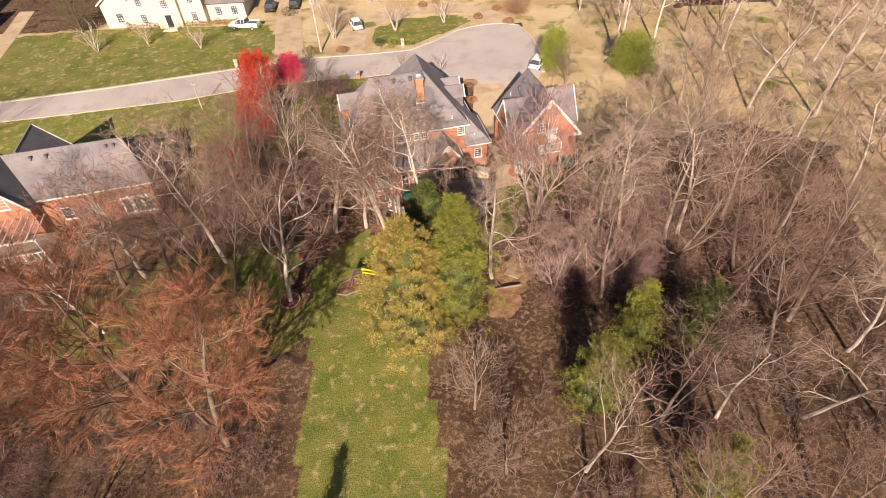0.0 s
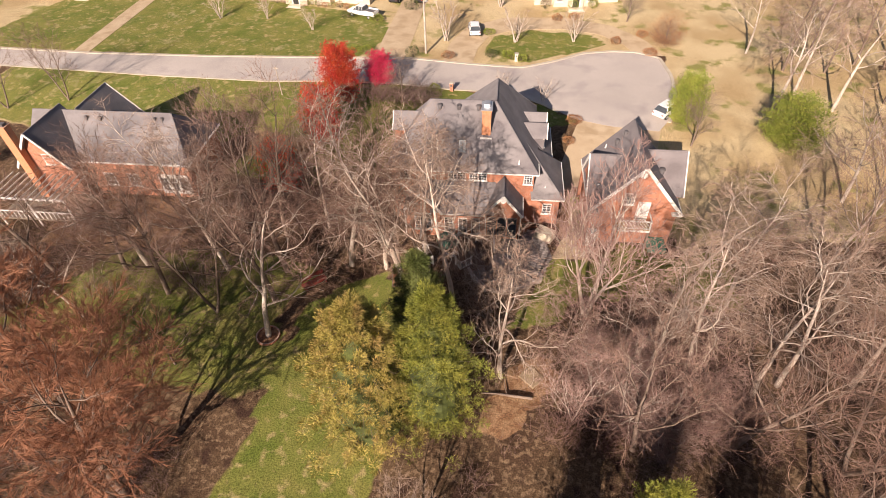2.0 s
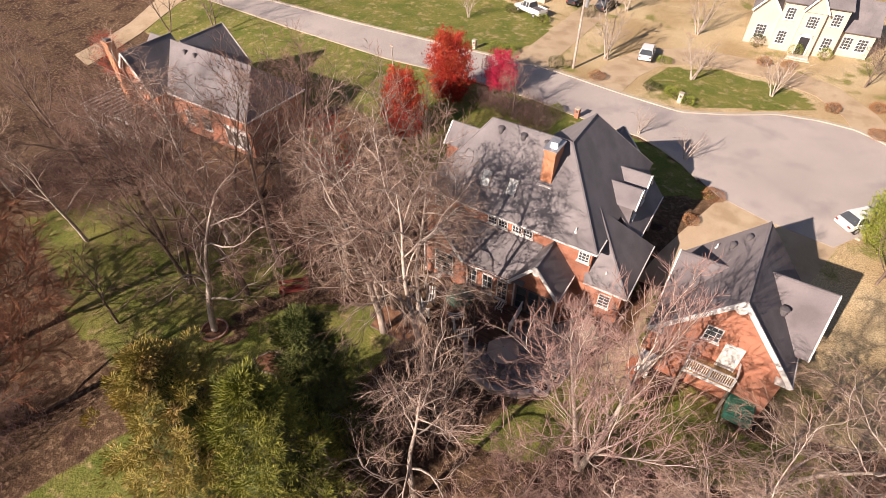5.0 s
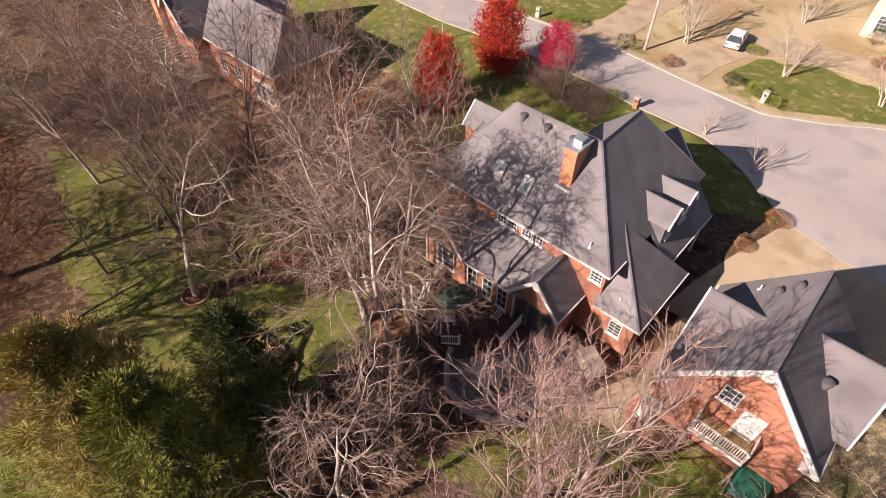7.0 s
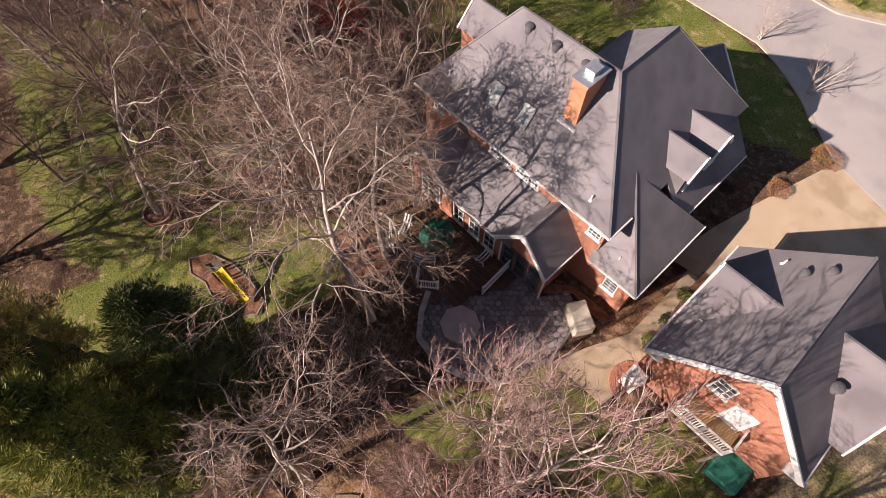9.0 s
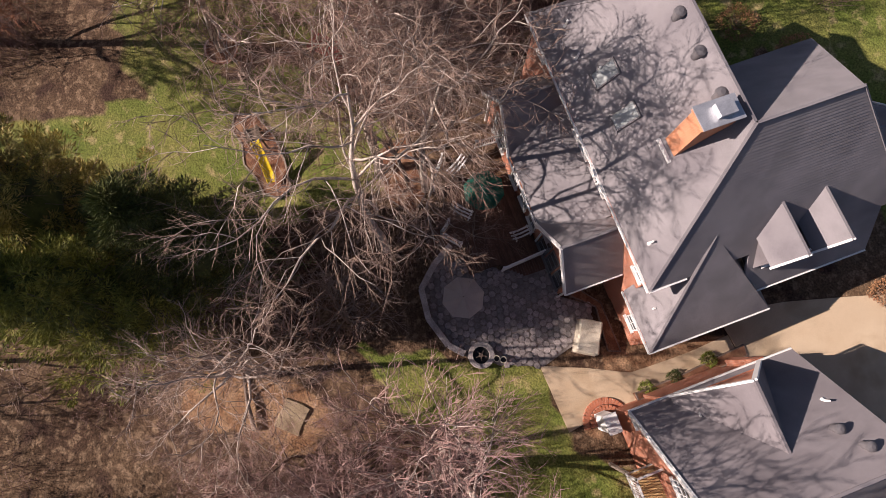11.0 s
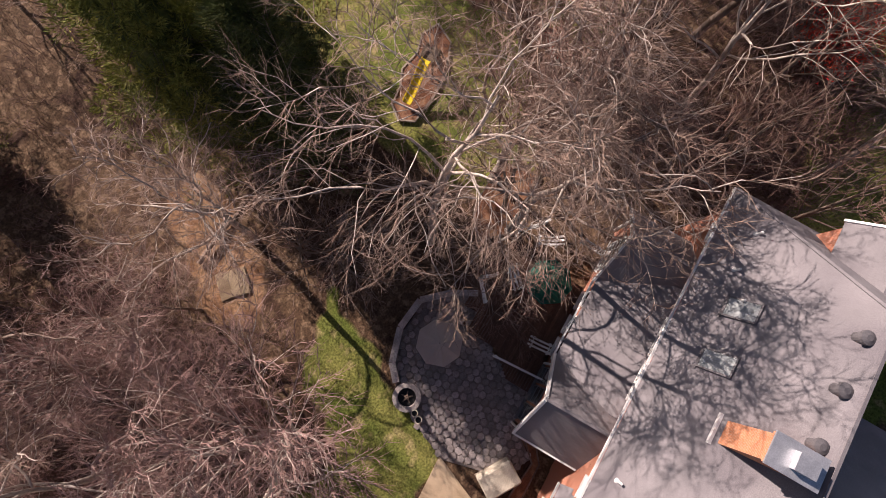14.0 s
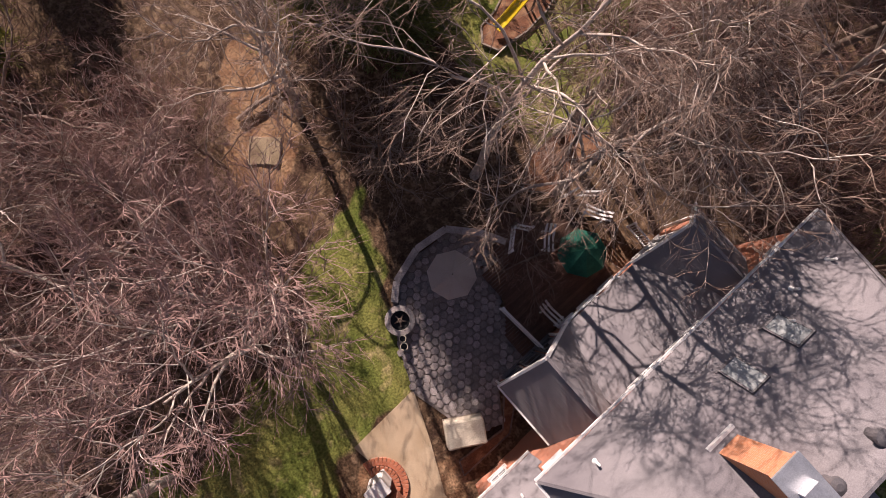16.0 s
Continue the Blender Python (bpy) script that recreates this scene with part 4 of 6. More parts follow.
def leafy(name, label, x, y, tall, wide, material, seed, leaves=5000, clear=0.2, size=0.16, category="tree", upright=0.9, group=""):
    """A dense oval crown of many small leaves on steep limbs."""
    rng = random.Random(seed)
    random.seed(seed)
    t = thing(name, pose(x, y, height(x, y)), label, category, group)
    w, lv = Twigs(), Leaves()
    w.tube([Vector((0, 0, -0.2)), Vector((0.05, 0, tall * clear)), Vector((0, 0.05, tall * 0.8))], [0.022 * tall, 0.018 * tall, 0.02], 7)
    n = 60
    for b in range(n):
        h = clear * 0.7 + (0.97 - clear * 0.7) * (b + 0.5) / n
        q = (h - clear * 0.7) / (1 - clear * 0.7)
        prof = math.sqrt(max(0.02, 1 - (2 * q - 0.82) ** 2 / 1.5))
        ang = b * 2.399
        reach = wide * prof * rng.uniform(0.75, 1.12)
        tip = Vector((math.cos(ang) * reach, math.sin(ang) * reach, tall * h))
        root = Vector((0, 0, max(tall * clear * 0.6, tall * h - reach * upright)))
        w.tube([root, root.lerp(tip, 0.5) + Vector((0, 0, -0.1)), tip], [0.04, 0.025, 0.006], 3)
        for _ in range(leaves // n):
            f = rng.random() ** 0.6
            p = root.lerp(tip, f) + Vector((rng.gauss(0, wide * 0.13), rng.gauss(0, wide * 0.13), rng.gauss(0, tall * 0.04)))
            lv.tri(p, rnd_dir(rng, Vector((tip.x, tip.y, tall * 0.5)).normalized(), 0.8), size * rng.uniform(0.7, 1.5), size * rng.uniform(0.25, 0.5))
    raw("trunk", w.v, w.f, BARK, t)
    raw("crown", lv.v, lv.f, material, t)
    return t


def shrub(x, y, r, h, material, label, seed, n=900, category="shrub", size=0.09):
    rng = random.Random(seed)
    random.seed(seed)
    t = thing("shrub", pose(x, y, height(x, y)), label, category, "garden shrubs")
    w, lv = Twigs(), Leaves()
    for k in range(9):
        a = k * 0.7
        w.tube([Vector((0, 0, -0.1)), Vector((math.cos(a) * r * 0.5, math.sin(a) * r * 0.5, h * 0.7))], [0.025, 0.01], 3)
    for _ in range(n):
        d = rnd_dir(rng, Vector((0, 0, 0.25)), 1.0)
        k = rng.uniform(0.72, 1.04) * (1 + 0.12 * math.sin(5 * d.x + 3 * d.y + seed))
        p = Vector((d.x * r * k, d.y * r * k, h * 0.5 + d.z * h * 0.5 * k))
        if p.z > 0:
            lv.tri(p, rnd_dir(rng, d, 0.7), size * rng.uniform(0.8, 1.8), size * rng.uniform(0.3, 0.6))
    raw("stems", w.v, w.f, BARK, t)
    raw("foliage", lv.v, lv.f, material, t)
    return t


conifer("cedar", "tall golden-green cedar standing beside the lawn", -2.6, 30.8, 15.0, 5.4, CEDAR_GOLD, 41, 54000)
conifer("cedar", "tall bright green cedar beside the golden one", 1.5, 33.2, 15.2, 4.4, CEDAR_GREEN, 42, 46000)
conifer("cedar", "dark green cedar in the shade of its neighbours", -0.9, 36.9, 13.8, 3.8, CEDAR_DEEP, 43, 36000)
conifer("cedar", "young green cedar among bare woodland trees", 12.4, 24.0, 9.5, 3.2, CEDAR_GREEN, 44, 18000)
conifer("cedar", "young green cedar among bare woodland trees", 16.9, 29.5, 9.0, 2.4, CEDAR_GREEN, 45, 14000)
conifer("cedar", "young green cedar among bare woodland trees", 19.5, 17.0, 8.0, 3.2, CEDAR_GREEN, 46, 16000)
conifer("cedar", "dark cedar at the edge of the woods", 22.4, 30.0, 8.5, 3.0, CEDAR_DARK, 47, 8000)
leafy("red_maple", "tall oval tree covered in bright red leaves", -26.0, 71.0, 7.8, 2.5, LEAF_RED, 51, 13000, size=0.24, clear=0.1, group="red-leaved trees")
leafy("red_maple", "oval tree covered in bright red leaves", -24.4, 62.6, 7.4, 2.2, LEAF_RED, 52, 11000, size=0.24, clear=0.1, group="red-leaved trees")
leafy("red_maple", "small round tree with crimson leaves", -23.0, 76.2, 5.0, 2.0, LEAF_CRIMSON, 53, 5000, size=0.22, clear=0.25, group="red-leaved trees")
leafy("red_maple", "sparse tree with dull red leaves", -24.4, 53.2, 7.0, 2.3, LEAF_RED, 54, 2800, size=0.22, group="red-leaved trees")
leafy("red_maple", "red-leaved tree beside the neighbouring house", -63, 46, 6.0, 2.2, LEAF_RED, 55, 2500, group="red-leaved trees")
leafy("evergreen_tree", "rounded yellow-green evergreen beside the clearing", 28.0, 79.0, 6.0, 3.3, LEAF_GREEN, 56, 11000, size=0.24, clear=0.1, upright=0.4)
leafy("evergreen_tree", "dense green hedge tree by the turning circle", 16.6, 80.4, 6.4, 2.2, LEAF_GREEN, 57, 11000, size=0.22, clear=0.05)
leafy("oak_tree", "small tree holding withered brown leaves", 12.8, 101.5, 5.0, 2.8, LEAF_BROWN, 58, 2600, clear=0.15)
leafy("evergreen_tree", "large dark evergreen beside the far house", -66.5, 98.0, 9.0, 3.8, CEDAR_DARK, 59, 4000, clear=0.08)

# single trees that stand out
plant(BIG[0], -1.4, 45.0, 1.04, 20)
plant(VASE, 10.3, 47.0, 0.9, 60)
plant(BIG[2], -6.2, 45.0, 1.08, 75)
plant(BIG[4], -4.7, 47.6, 1.12, 200)
plant(BIG[0], -8.8, 46.6, 0.95, 130)
plant(LITE[2], -7.4, 46.9, 1.08, 30)
plant(LITE[2], -5.4, 46.6, 1.0, 140)
plant(BIG[2], -12.2, 45.8, 1.05, 250)
plant(SMALL[0], 2.6, 42.6, 0.95, 30)
plant(BIG[4], 5.1, 38.4, 0.98, 200)
plant(SMALL[1], 3.6, 41.0, 1.1, 80)
plant(SMALL[1], -1.6, 50.0, 0.75, 10)
plant(BIG[4], 15.8, 42.5, 0.95, 20)
plant(BIG[0], 18.9, 43.6, 0.9, 320)
plant(BIG[2], -15.2, 35.7, 1.0, 310)
plant(BIG[1], -17.8, 43.0, 1.0, 15)
plant(BIG[0], -23.4, 41.3, 1.0, 60)
plant(BIG[2], -31.4, 39.2, 0.95, 190)
plant(BIG[1], -33.2, 38.0, 0.9, 250)
plant(BIG[1], -40.0, 35.5, 0.95, 80)
plant(BIG[1], -16.9, 39.4, 1.0, 140)
plant(BIG[3], -21.2, 36.4, 1.05, 20)
plant(BIG[1], -27.0, 36.8, 0.95, 210)
plant(BIG[1], -20.6, 47.4, 1.0, 300)
plant(BIG[3], -27.2, 43.4, 1.05, 70)
plant(SMALL[1], -21.0, 30.6, 1.1, 10)
plant(SMALL[0], 2.9, 23.8, 1.0, 0)
plant(SMALL[0], 5.2, 18.5, 0.9, 120)
plant(RUSSET, -17.0, 20.8, 1.15, 0)
plant(RUSSET, -24.5, 24.0, 1.15, 130)
conifer("cedar", "small dark cedar at the foot of the lawn", -8.2, 8.5, 6.5, 1.6, CEDAR_DARK, 48, 4000)
plant(BIG[4], 22.4, 22.9, 0.8, 90)
plant(SMALL[0], 22.3, 28.6, 1.1, 200)
plant(BIG[4], 24.0, 43.6, 1.05, 160, 8)
plant(BIG[0], 25.8, 45.0, 0.9, 30)
plant(BIG[2], 17.7, 51.5, 0.95, 220)
plant(BIG[0], 21.4, 50.0, 0.9, 275)
plant(BIG[1], 30.5, 53.4, 0.95, 10)
plant(BIG[4], 36.0, 44.0, 1.0, 240)
plant(BIG[4], 36.0, 29.3, 1.05, 300, 10)
plant(BIG[4], 29.2, 22.9, 1.1, 20, 14)
plant(SMALL[0], 17.8, 75.4, 0.85, 0)
plant(BIG[0], 27.0, 86.2, 0.9, 100)
plant(SMALL[0], 6.4, 108.5, 0.8, 0)
plant(SMALL[0], -18.5, 73.5, 0.75, 40)
plant(SMALL[1], -36.6, 58.6, 1.0, 90)
plant(SMALL[1], -38.5, 59.5, 1.0, 210)
plant(BIG[3], -64.0, 60.5, 0.75, 0)
plant(BIG[3], -71.2, 56.5, 0.75, 50)
for i, (x, y, s) in enumerate(((-19.8, 92.8, 1.35), (-9.2, 96.0, 1.0), (-0.4, 98.9, 1.0), (-26, 108, 1.2), (-6.8, 80.9, 0.55), (-1.0, 80.0, 0.6), (-60, 90, 0.9), (-52, 92, 0.8), (-42, 90, 0.7), (-14.8, 108, 1.2))):
    plant(SMALL[2], x, y, s * 1.25, 50 * i)


def woods():
    """Bare woodland east and west of the garden, thinned round the houses and lawns."""
    rng = random.Random(77)
    spots = [tuple(o.location[:2]) for o in scene.objects if o.parent is None and o.get("category") == "tree" and o.location.z > -100]
    zones = [([(12, 6), (80, 0), (85, 52), (60, 62), (34, 60), (22, 60), (16, 46), (11, 43), (10, 36), (9, 26)], 74, 4.8),
             ([(22, 62), (80, 58), (120, 80), (120, 130), (45, 130), (20, 100), (30, 88), (36, 76)], 92, 4.6),
             ([(-48, 26), (-20, 36), (-16, 44), (-24, 54), (-30, 48), (-50, 40)], 4, 6.0),
             ([(-28, 48), (-14, 50), (-13, 58), (-24, 58)], 6, 4.0),
             ([(-60, 4), (-24, 6), (-30, 20), (-60, 26)], 10, 6.0)]
    for poly, count, gap in zones:
        x0, x1 = min(p[0] for p in poly), max(p[0] for p in poly)
        y0, y1 = min(p[1] for p in poly), max(p[1] for p in poly)
        made = tries = 0
        while made < count and tries < 4000:
            tries += 1
            x, y = rng.uniform(x0, x1), rng.uniform(y0, y1)
            if not inside(x, y, poly) or (3.5 < x < 9.5 and 33 < y < 42.5) or (8 < x < 19.5 and 23 < y < 34.5) or any((x - a) ** 2 + (y - b) ** 2 < gap * gap for a, b in spots):
                continue
            spots.append((x, y))
            made += 1
            k = rng.choice(BIG + SMALL[:2] + [BIG[1], BIG[3]]) if 3 < x < 30 and 20 < y < 54 and made % 2 else rng.choice(DISTANT if y > 60 or x > 45 else LITE + [SMALL[1]])
            if 12 < x < 45 and y < 36:
                k = (BIG[1], BIG[3], LITE[1], SMALL[1])[made % 4]
            plant(k, x, y, rng.uniform(0.75, 1.05), rng.uniform(0, 360), rng.uniform(-5, 5))


woods()


def thicket():
    """Close-set slender trees between the bare earth and the side lawn."""
    rng = random.Random(19)
    spots = [tuple(o.location[:2]) for o in scene.objects if o.parent is None and o.get("category") == "tree" and o.location.z > -100]
    poly = [(9.4, 35.5), (19, 35.5), (20, 46), (13.5, 48), (10.5, 44.5), (8.4, 43)]
    made = tries = 0
    while made < 13 and tries < 3000:
        tries += 1
        x, y = rng.uniform(8, 20), rng.uniform(31, 48)
        if inside(x, y, poly) and all((x - a) ** 2 + (y - b) ** 2 > 1.9 ** 2 for a, b in spots):
            spots.append((x, y))
            made += 1
            plant(THICKET[made % 2], x, y, rng.uniform(0.6, 0.85), rng.uniform(0, 360), rng.uniform(-4, 4))


thicket()


def undergrowth():
    """Brushwood on the woodland floor as one sheet of twigs."""
    rng = random.Random(5)
    tw = Twigs()
    zones = [([(9, 35), (15, 34), (24, 40), (20, 47), (13, 46), (9.5, 40)], 130), ([(4, 10), (80, 0), (85, 52), (34, 58), (22, 54), (17, 47), (9, 42), (4, 34), (3, 24)], 480),
             ([(-48, 28), (-22, 38), (-24, 52), (-46, 40)], 160), ([(-28, 48), (-13, 49), (-12, 58), (-26, 58)], 200),
             ([(-40, 6), (-12, 8), (-13, 24), (-40, 22)], 260), ([(-22, 72), (-14, 73), (-15, 77), (-24, 75)], 60), ([(24, 62), (80, 56), (110, 100), (34, 90)], 120)]
    for poly, count in zones:
        x0, x1 = min(p[0] for p in poly), max(p[0] for p in poly)
        y0, y1 = min(p[1] for p in poly), max(p[1] for p in poly)
        made = 0
        while made < count:
            x, y = rng.uniform(x0, x1), rng.uniform(y0, y1)
            if not inside(x, y, poly) or (4 < x < 9.2 and 34 < y < 42):
                continue
            made += 1
            z = height(x, y)
            tall = rng.uniform(0.8, 3.2) if not (6 < x < 26 and 35 < y < 50) else rng.uniform(1.5, 5.5)
            for _ in range(22):
                p = Vector((x + rng.gauss(0, 0.5), y + rng.gauss(0, 0.5), z - 0.05))
                d = rnd_dir(rng, Vector((0, 0, 1)), 0.75)
                q = p + d * tall * rng.uniform(0.5, 1.1)
                tw.spike(p, q, 0.014)
                for _ in range(2 if tall < 3.2 else 4):
                    s = p.lerp(q, rng.uniform(0.3, 0.9))
                    tw.spike(s, s + rnd_dir(rng, d, 0.9) * tall * 0.4, 0.01)
    ob = raw("undergrowth", tw.v, tw.f, BRUSH)
    tagged(ob, "tangled leafless brushwood on the woodland floor", "undergrowth", kind="stuff")


undergrowth()

# ---- neighbouring houses ----
def neighbour():
    N = thing("brick_house", pose(-44.2, 50.6, 0.5, 0, 0, 14.5), "neighbouring brick house with long grey hipped roof", "house")
    part("wall", boxes((-7.4, 10.2, -3.7, 3.9, -0.8, 4.4)), BRICK, N)
    part("wall", boxes((-7.3, -1.9, -5.2, -3.7, -0.8, 4.4)), BRICK, N)
    e, r = 4.35, 8.1
    roof_plane(N, [(-7.7, -4.1, e), (10.7, -4.1, e), (8.3, 0, r), (-7.7, 0, r)], SHINGLE)
    roof_plane(N, [(-7.7, 4.3, e), (10.7, 4.3, e), (8.3, 0, r), (-7.7, 0, r)], SHINGLE)
    roof_plane(N, [(10.7, -4.1, e), (10.7, 4.3, e), (8.3, 0, r)], SHINGLE)
    ridge_cap(N, (-7.7, 0, r), (8.3, 0, r), SHINGLE)
    ridge_cap(N, (8.3, 0, r), (10.7, -4.1, e), SHINGLE)
    # rear and front cross gables
    gable(N, 0, "v", -4.6, 3.1, e, 8.6, 0.5, -5.7, SHINGLE, wall=-5.25)
    gable(N, 0, "v", -2.6, 3.4, e, 8.3, 0.0, 5.9, SHINGLE, wall=5.5)
    part("wall", boxes((-5.6, 0.4, 3.9, 5.5, -0.8, 4.4)), BRICK, N)
    c = part("chimney", boxes((-6.8, -5.9, -6.0, -5.2, -0.5, 9.3), (-6.86, -5.84, -6.06, -5.14, 9.3, 9.45)), BRICK_CHIMNEY, N, "tall brick chimney on the gable end")
    part("cap", boxes((-6.65, -6.05, -5.85, -5.35, 9.45, 9.7)), DARKMETAL, c)
    for a, b in (((-1.4, -4.16, e - 0.08), (10.7, -4.16, e - 0.08)), ((10.76, -4.1, e - 0.08), (10.76, 4.3, e - 0.08))):
        fascia(N, a, b, name="gutter", h=0.16)
    for u in (0.6, 3.4):
        window(N, pose(u, -3.72, 1.0), 1.2, 1.6, 2, 3)
    part("shutter", boxes((6.4, 9.8, -3.84, -3.7, 0.2, 2.7)), WHITE, N, "white sunroom panelling")
    for u in (7.0, 8.1, 9.2):
        window(N, pose(u, -3.86, 0.6), 0.9, 1.8, 2, 3)
    window(N, pose(-4.0, -5.22, 4.6), 1.0, 1.3, 2, 3)
    for u, v in ((-1.2, -0.7), (0.4, -0.7), (6.6, -0.6), (7.4, -0.6)):
        roof_vent(N, u, v, r - 0.5, 0.2)
    # rear deck with white rails and a slatted roof
    d = part("deck", boxes((-9.4, -0.5, -9.6, -5.2, 0.4, 0.6)), WOOD_GREY, N, "weathered timber deck")
    for i in range(18):
        u = -9.3 + i * 0.5
        part("baluster", boxes((u - 0.03, u + 0.03, -9.58, -9.52, 0.6, 1.5)), WHITE, d)
    part("rail", boxes((-9.4, -0.5, -9.6, -9.5, 1.5, 1.58)), WHITE, d)
    for u in (-9.2, -5.0, -0.7):
        part("post", boxes((u - 0.07, u + 0.07, -9.55, -9.41, -0.6, 3.1)), WHITE, d)
    part("beam", boxes((-9.4, -0.5, -9.55, -9.4, 3.1, 3.28)), WHITE, d)
    for i in range(12):
        u = -9.2 + i * 0.77
        part("slat", boxes((u - 0.04, u + 0.04, -9.9, -5.3, 3.28, 3.4)), WHITE, d)


neighbour()


def far_house(m, label, width, wall_mat, roof_mat, garage_side=True):
    F = thing("far_house", m, label, "house", "houses across the street")
    w = width / 2
    part("wall", boxes((-w * 0.55, w * 0.45, 0, 10, -0.6, 6.0)), wall_mat, F)
    part("wall", boxes((w * 0.45, w, 1.5, 9, -0.6, 3.2)), wall_mat, F)
    part("wall", boxes((-w, -w * 0.55, 0.8, 9, -0.6, 4.2)), wall_mat, F)
    roof_plane(F, [(-w * 0.58, -0.5, 6.0), (w * 0.48, -0.5, 6.0), (w * 0.3, 5, 10), (-w * 0.4, 5, 10)], roof_mat)
    roof_plane(F, [(-w * 0.58, 10.5, 6.0), (w * 0.48, 10.5, 6.0), (w * 0.3, 5, 10), (-w * 0.4, 5, 10)], roof_mat)
    roof_plane(F, [(w * 0.48, -0.5, 6.0), (w * 0.48, 10.5, 6.0), (w * 0.3, 5, 10)], roof_mat)
    roof_plane(F, [(-w * 0.58, -0.5, 6.0), (-w * 0.58, 10.5, 6.0), (-w * 0.4, 5, 10)], roof_mat)
    roof_plane(F, [(w * 0.44, 1.0, 3.1), (w * 1.04, 1.0, 3.1), (w * 0.98, 5, 6), (w * 0.44, 5, 6)], roof_mat)
    roof_plane(F, [(w * 0.44, 9.4, 3.1), (w * 1.04, 9.4, 3.1), (w * 0.98, 5, 6), (w * 0.44, 5, 6)], roof_mat)
    gable(F, 0, "v", -w * 0.78, w * 0.25, 4.2, 6.4, 6, 0.3, roof_mat, wall=0.75, wall_mat=wall_mat)
    part("wall", boxes((-w * 0.22, w * 0.12, -0.8, 0, -0.6, 5.2)), wall_mat, F)
    gable(F, 0, "v", -w * 0.05, w * 0.2, 5.4, 7.6, 4, -1.1, roof_mat, wall=-0.75, wall_mat=wall_mat)
    d = part("door", boxes((-w * 0.05 - 0.55, -w * 0.05 + 0.55, -0.9, -0.8, 0.1, 2.3)), CARDARK, F, "dark panelled front door")
    part("door_frame", boxes((-w * 0.05 - 0.75, -w * 0.05 - 0.56, -0.95, -0.8, 0.1, 2.6), (-w * 0.05 + 0.56, -w * 0.05 + 0.75, -0.95, -0.8, 0.1, 2.6), (-w * 0.05 - 0.75, -w * 0.05 + 0.75, -0.95, -0.8, 2.31, 2.6)), WHITE, d)
    window(F, pose(-w * 0.05, -0.82, 3.4), 1.3, 1.5, 4, 4)
    for u in (-w * 0.42, w * 0.3):
        window(F, pose(u, -0.02, 0.7), 1.1, 1.7, 3, 4)
        window(F, pose(u, -0.02, 3.8), 1.1, 1.5, 3, 4)
    window(F, pose(-w * 0.78, 0.78, 0.8), 1.3, 1.7, 3, 4)
    for k in (0.62, 0.85):
        window(F, pose(w * k, 1.48, 0.8), 1.2, 1.6, 3, 4)
    part("steps", boxes((-w * 0.05 - 1.2, -w * 0.05 + 1.2, -2.0, -0.8, -0.4, 0.1), (-w * 0.05 - 1.4, -w * 0.05 + 1.4, -2.4, -2.0, -0.5, -0.06)), BRICK_PALE, F)
    return F


far_house(pose(-49.5, 99.6, 2.4, 0, 0, 5), "large cream brick two-storey house with grey roof", 25, CREAM, SHINGLE)
far_house(pose(-2.5, 112.4, 2.4, 0, 0, 18), "cream two-storey house with white-trimmed windows", 14.5, CREAM, SHINGLE)
far_house(pose(-91, 91.5, 2.3, 0, 0, 12), "pale brick house with dark roof across the street", 14, BRICK_PALE, SHINGLE_DARK)

# ---- patio ----
PATIO = [(5.3, 49.2), (4.7, 48.3), (2.9, 47.3), (0.9, 47.0), (-0.9, 48.5), (-1.2, 49.3), (0.6, 51.5), (0.0, 54.0), (2.3, 54.6), (3.0, 56.4), (4.6, 56.0), (6.1, 53.2), (5.8, 51.0)]


def patio():
    P = thing("patio", pose(0, 0, 0), "dark grey stone paver patio behind the house", "patio", kind="structure")
    part("bedding", prism(PATIO, -0.2, 0.065), JOINT, P)
    rng = random.Random(9)
    meshes = []
    for k in range(8):
        bm = bmesh.new()
        sides = rng.choice((5, 6, 6, 7))
        pts = [(math.cos(6.2832 * i / sides) * 0.215 * rng.uniform(0.84, 1.1), math.sin(6.2832 * i / sides) * 0.205 * rng.uniform(0.84, 1.1)) for i in range(sides)]
        n = len(pts)
        lo = [bm.verts.new((x, y, 0)) for x, y in pts]
        hi = [bm.verts.new((x * 0.92, y * 0.92, 0.05)) for x, y in pts]
        bm.faces.new(hi)
        for i in range(n):
            bm.faces.new((lo[i], lo[(i + 1) % n], hi[(i + 1) % n], hi[i]))
        me = bpy.data.meshes.new("paver")
        bm.normal_update()
        bm.to_mesh(me)
        bm.free()
        me.materials.append(PAVER)
        meshes.append(me)
    row = 0
    y = 46.8
    while y < 56.6:
        x = -1.6 + 0.19 * (row % 2)
        while x < 6.6:
            if inside(x, y, PATIO) and (x - 5.15) ** 2 + (y - 49.8) ** 2 > 0.5:
                ob = new("paver", rng.choice(meshes))
                ob.parent = P
                ob.matrix_local = pose(x + rng.uniform(-0.03, 0.03), y + rng.uniform(-0.03, 0.03), 0.05 + rng.uniform(0, 0.015), rng.uniform(-2, 2), rng.uniform(-2, 2), rng.uniform(0, 360))
            x += 0.38
        y += 0.335
        row += 1


patio()


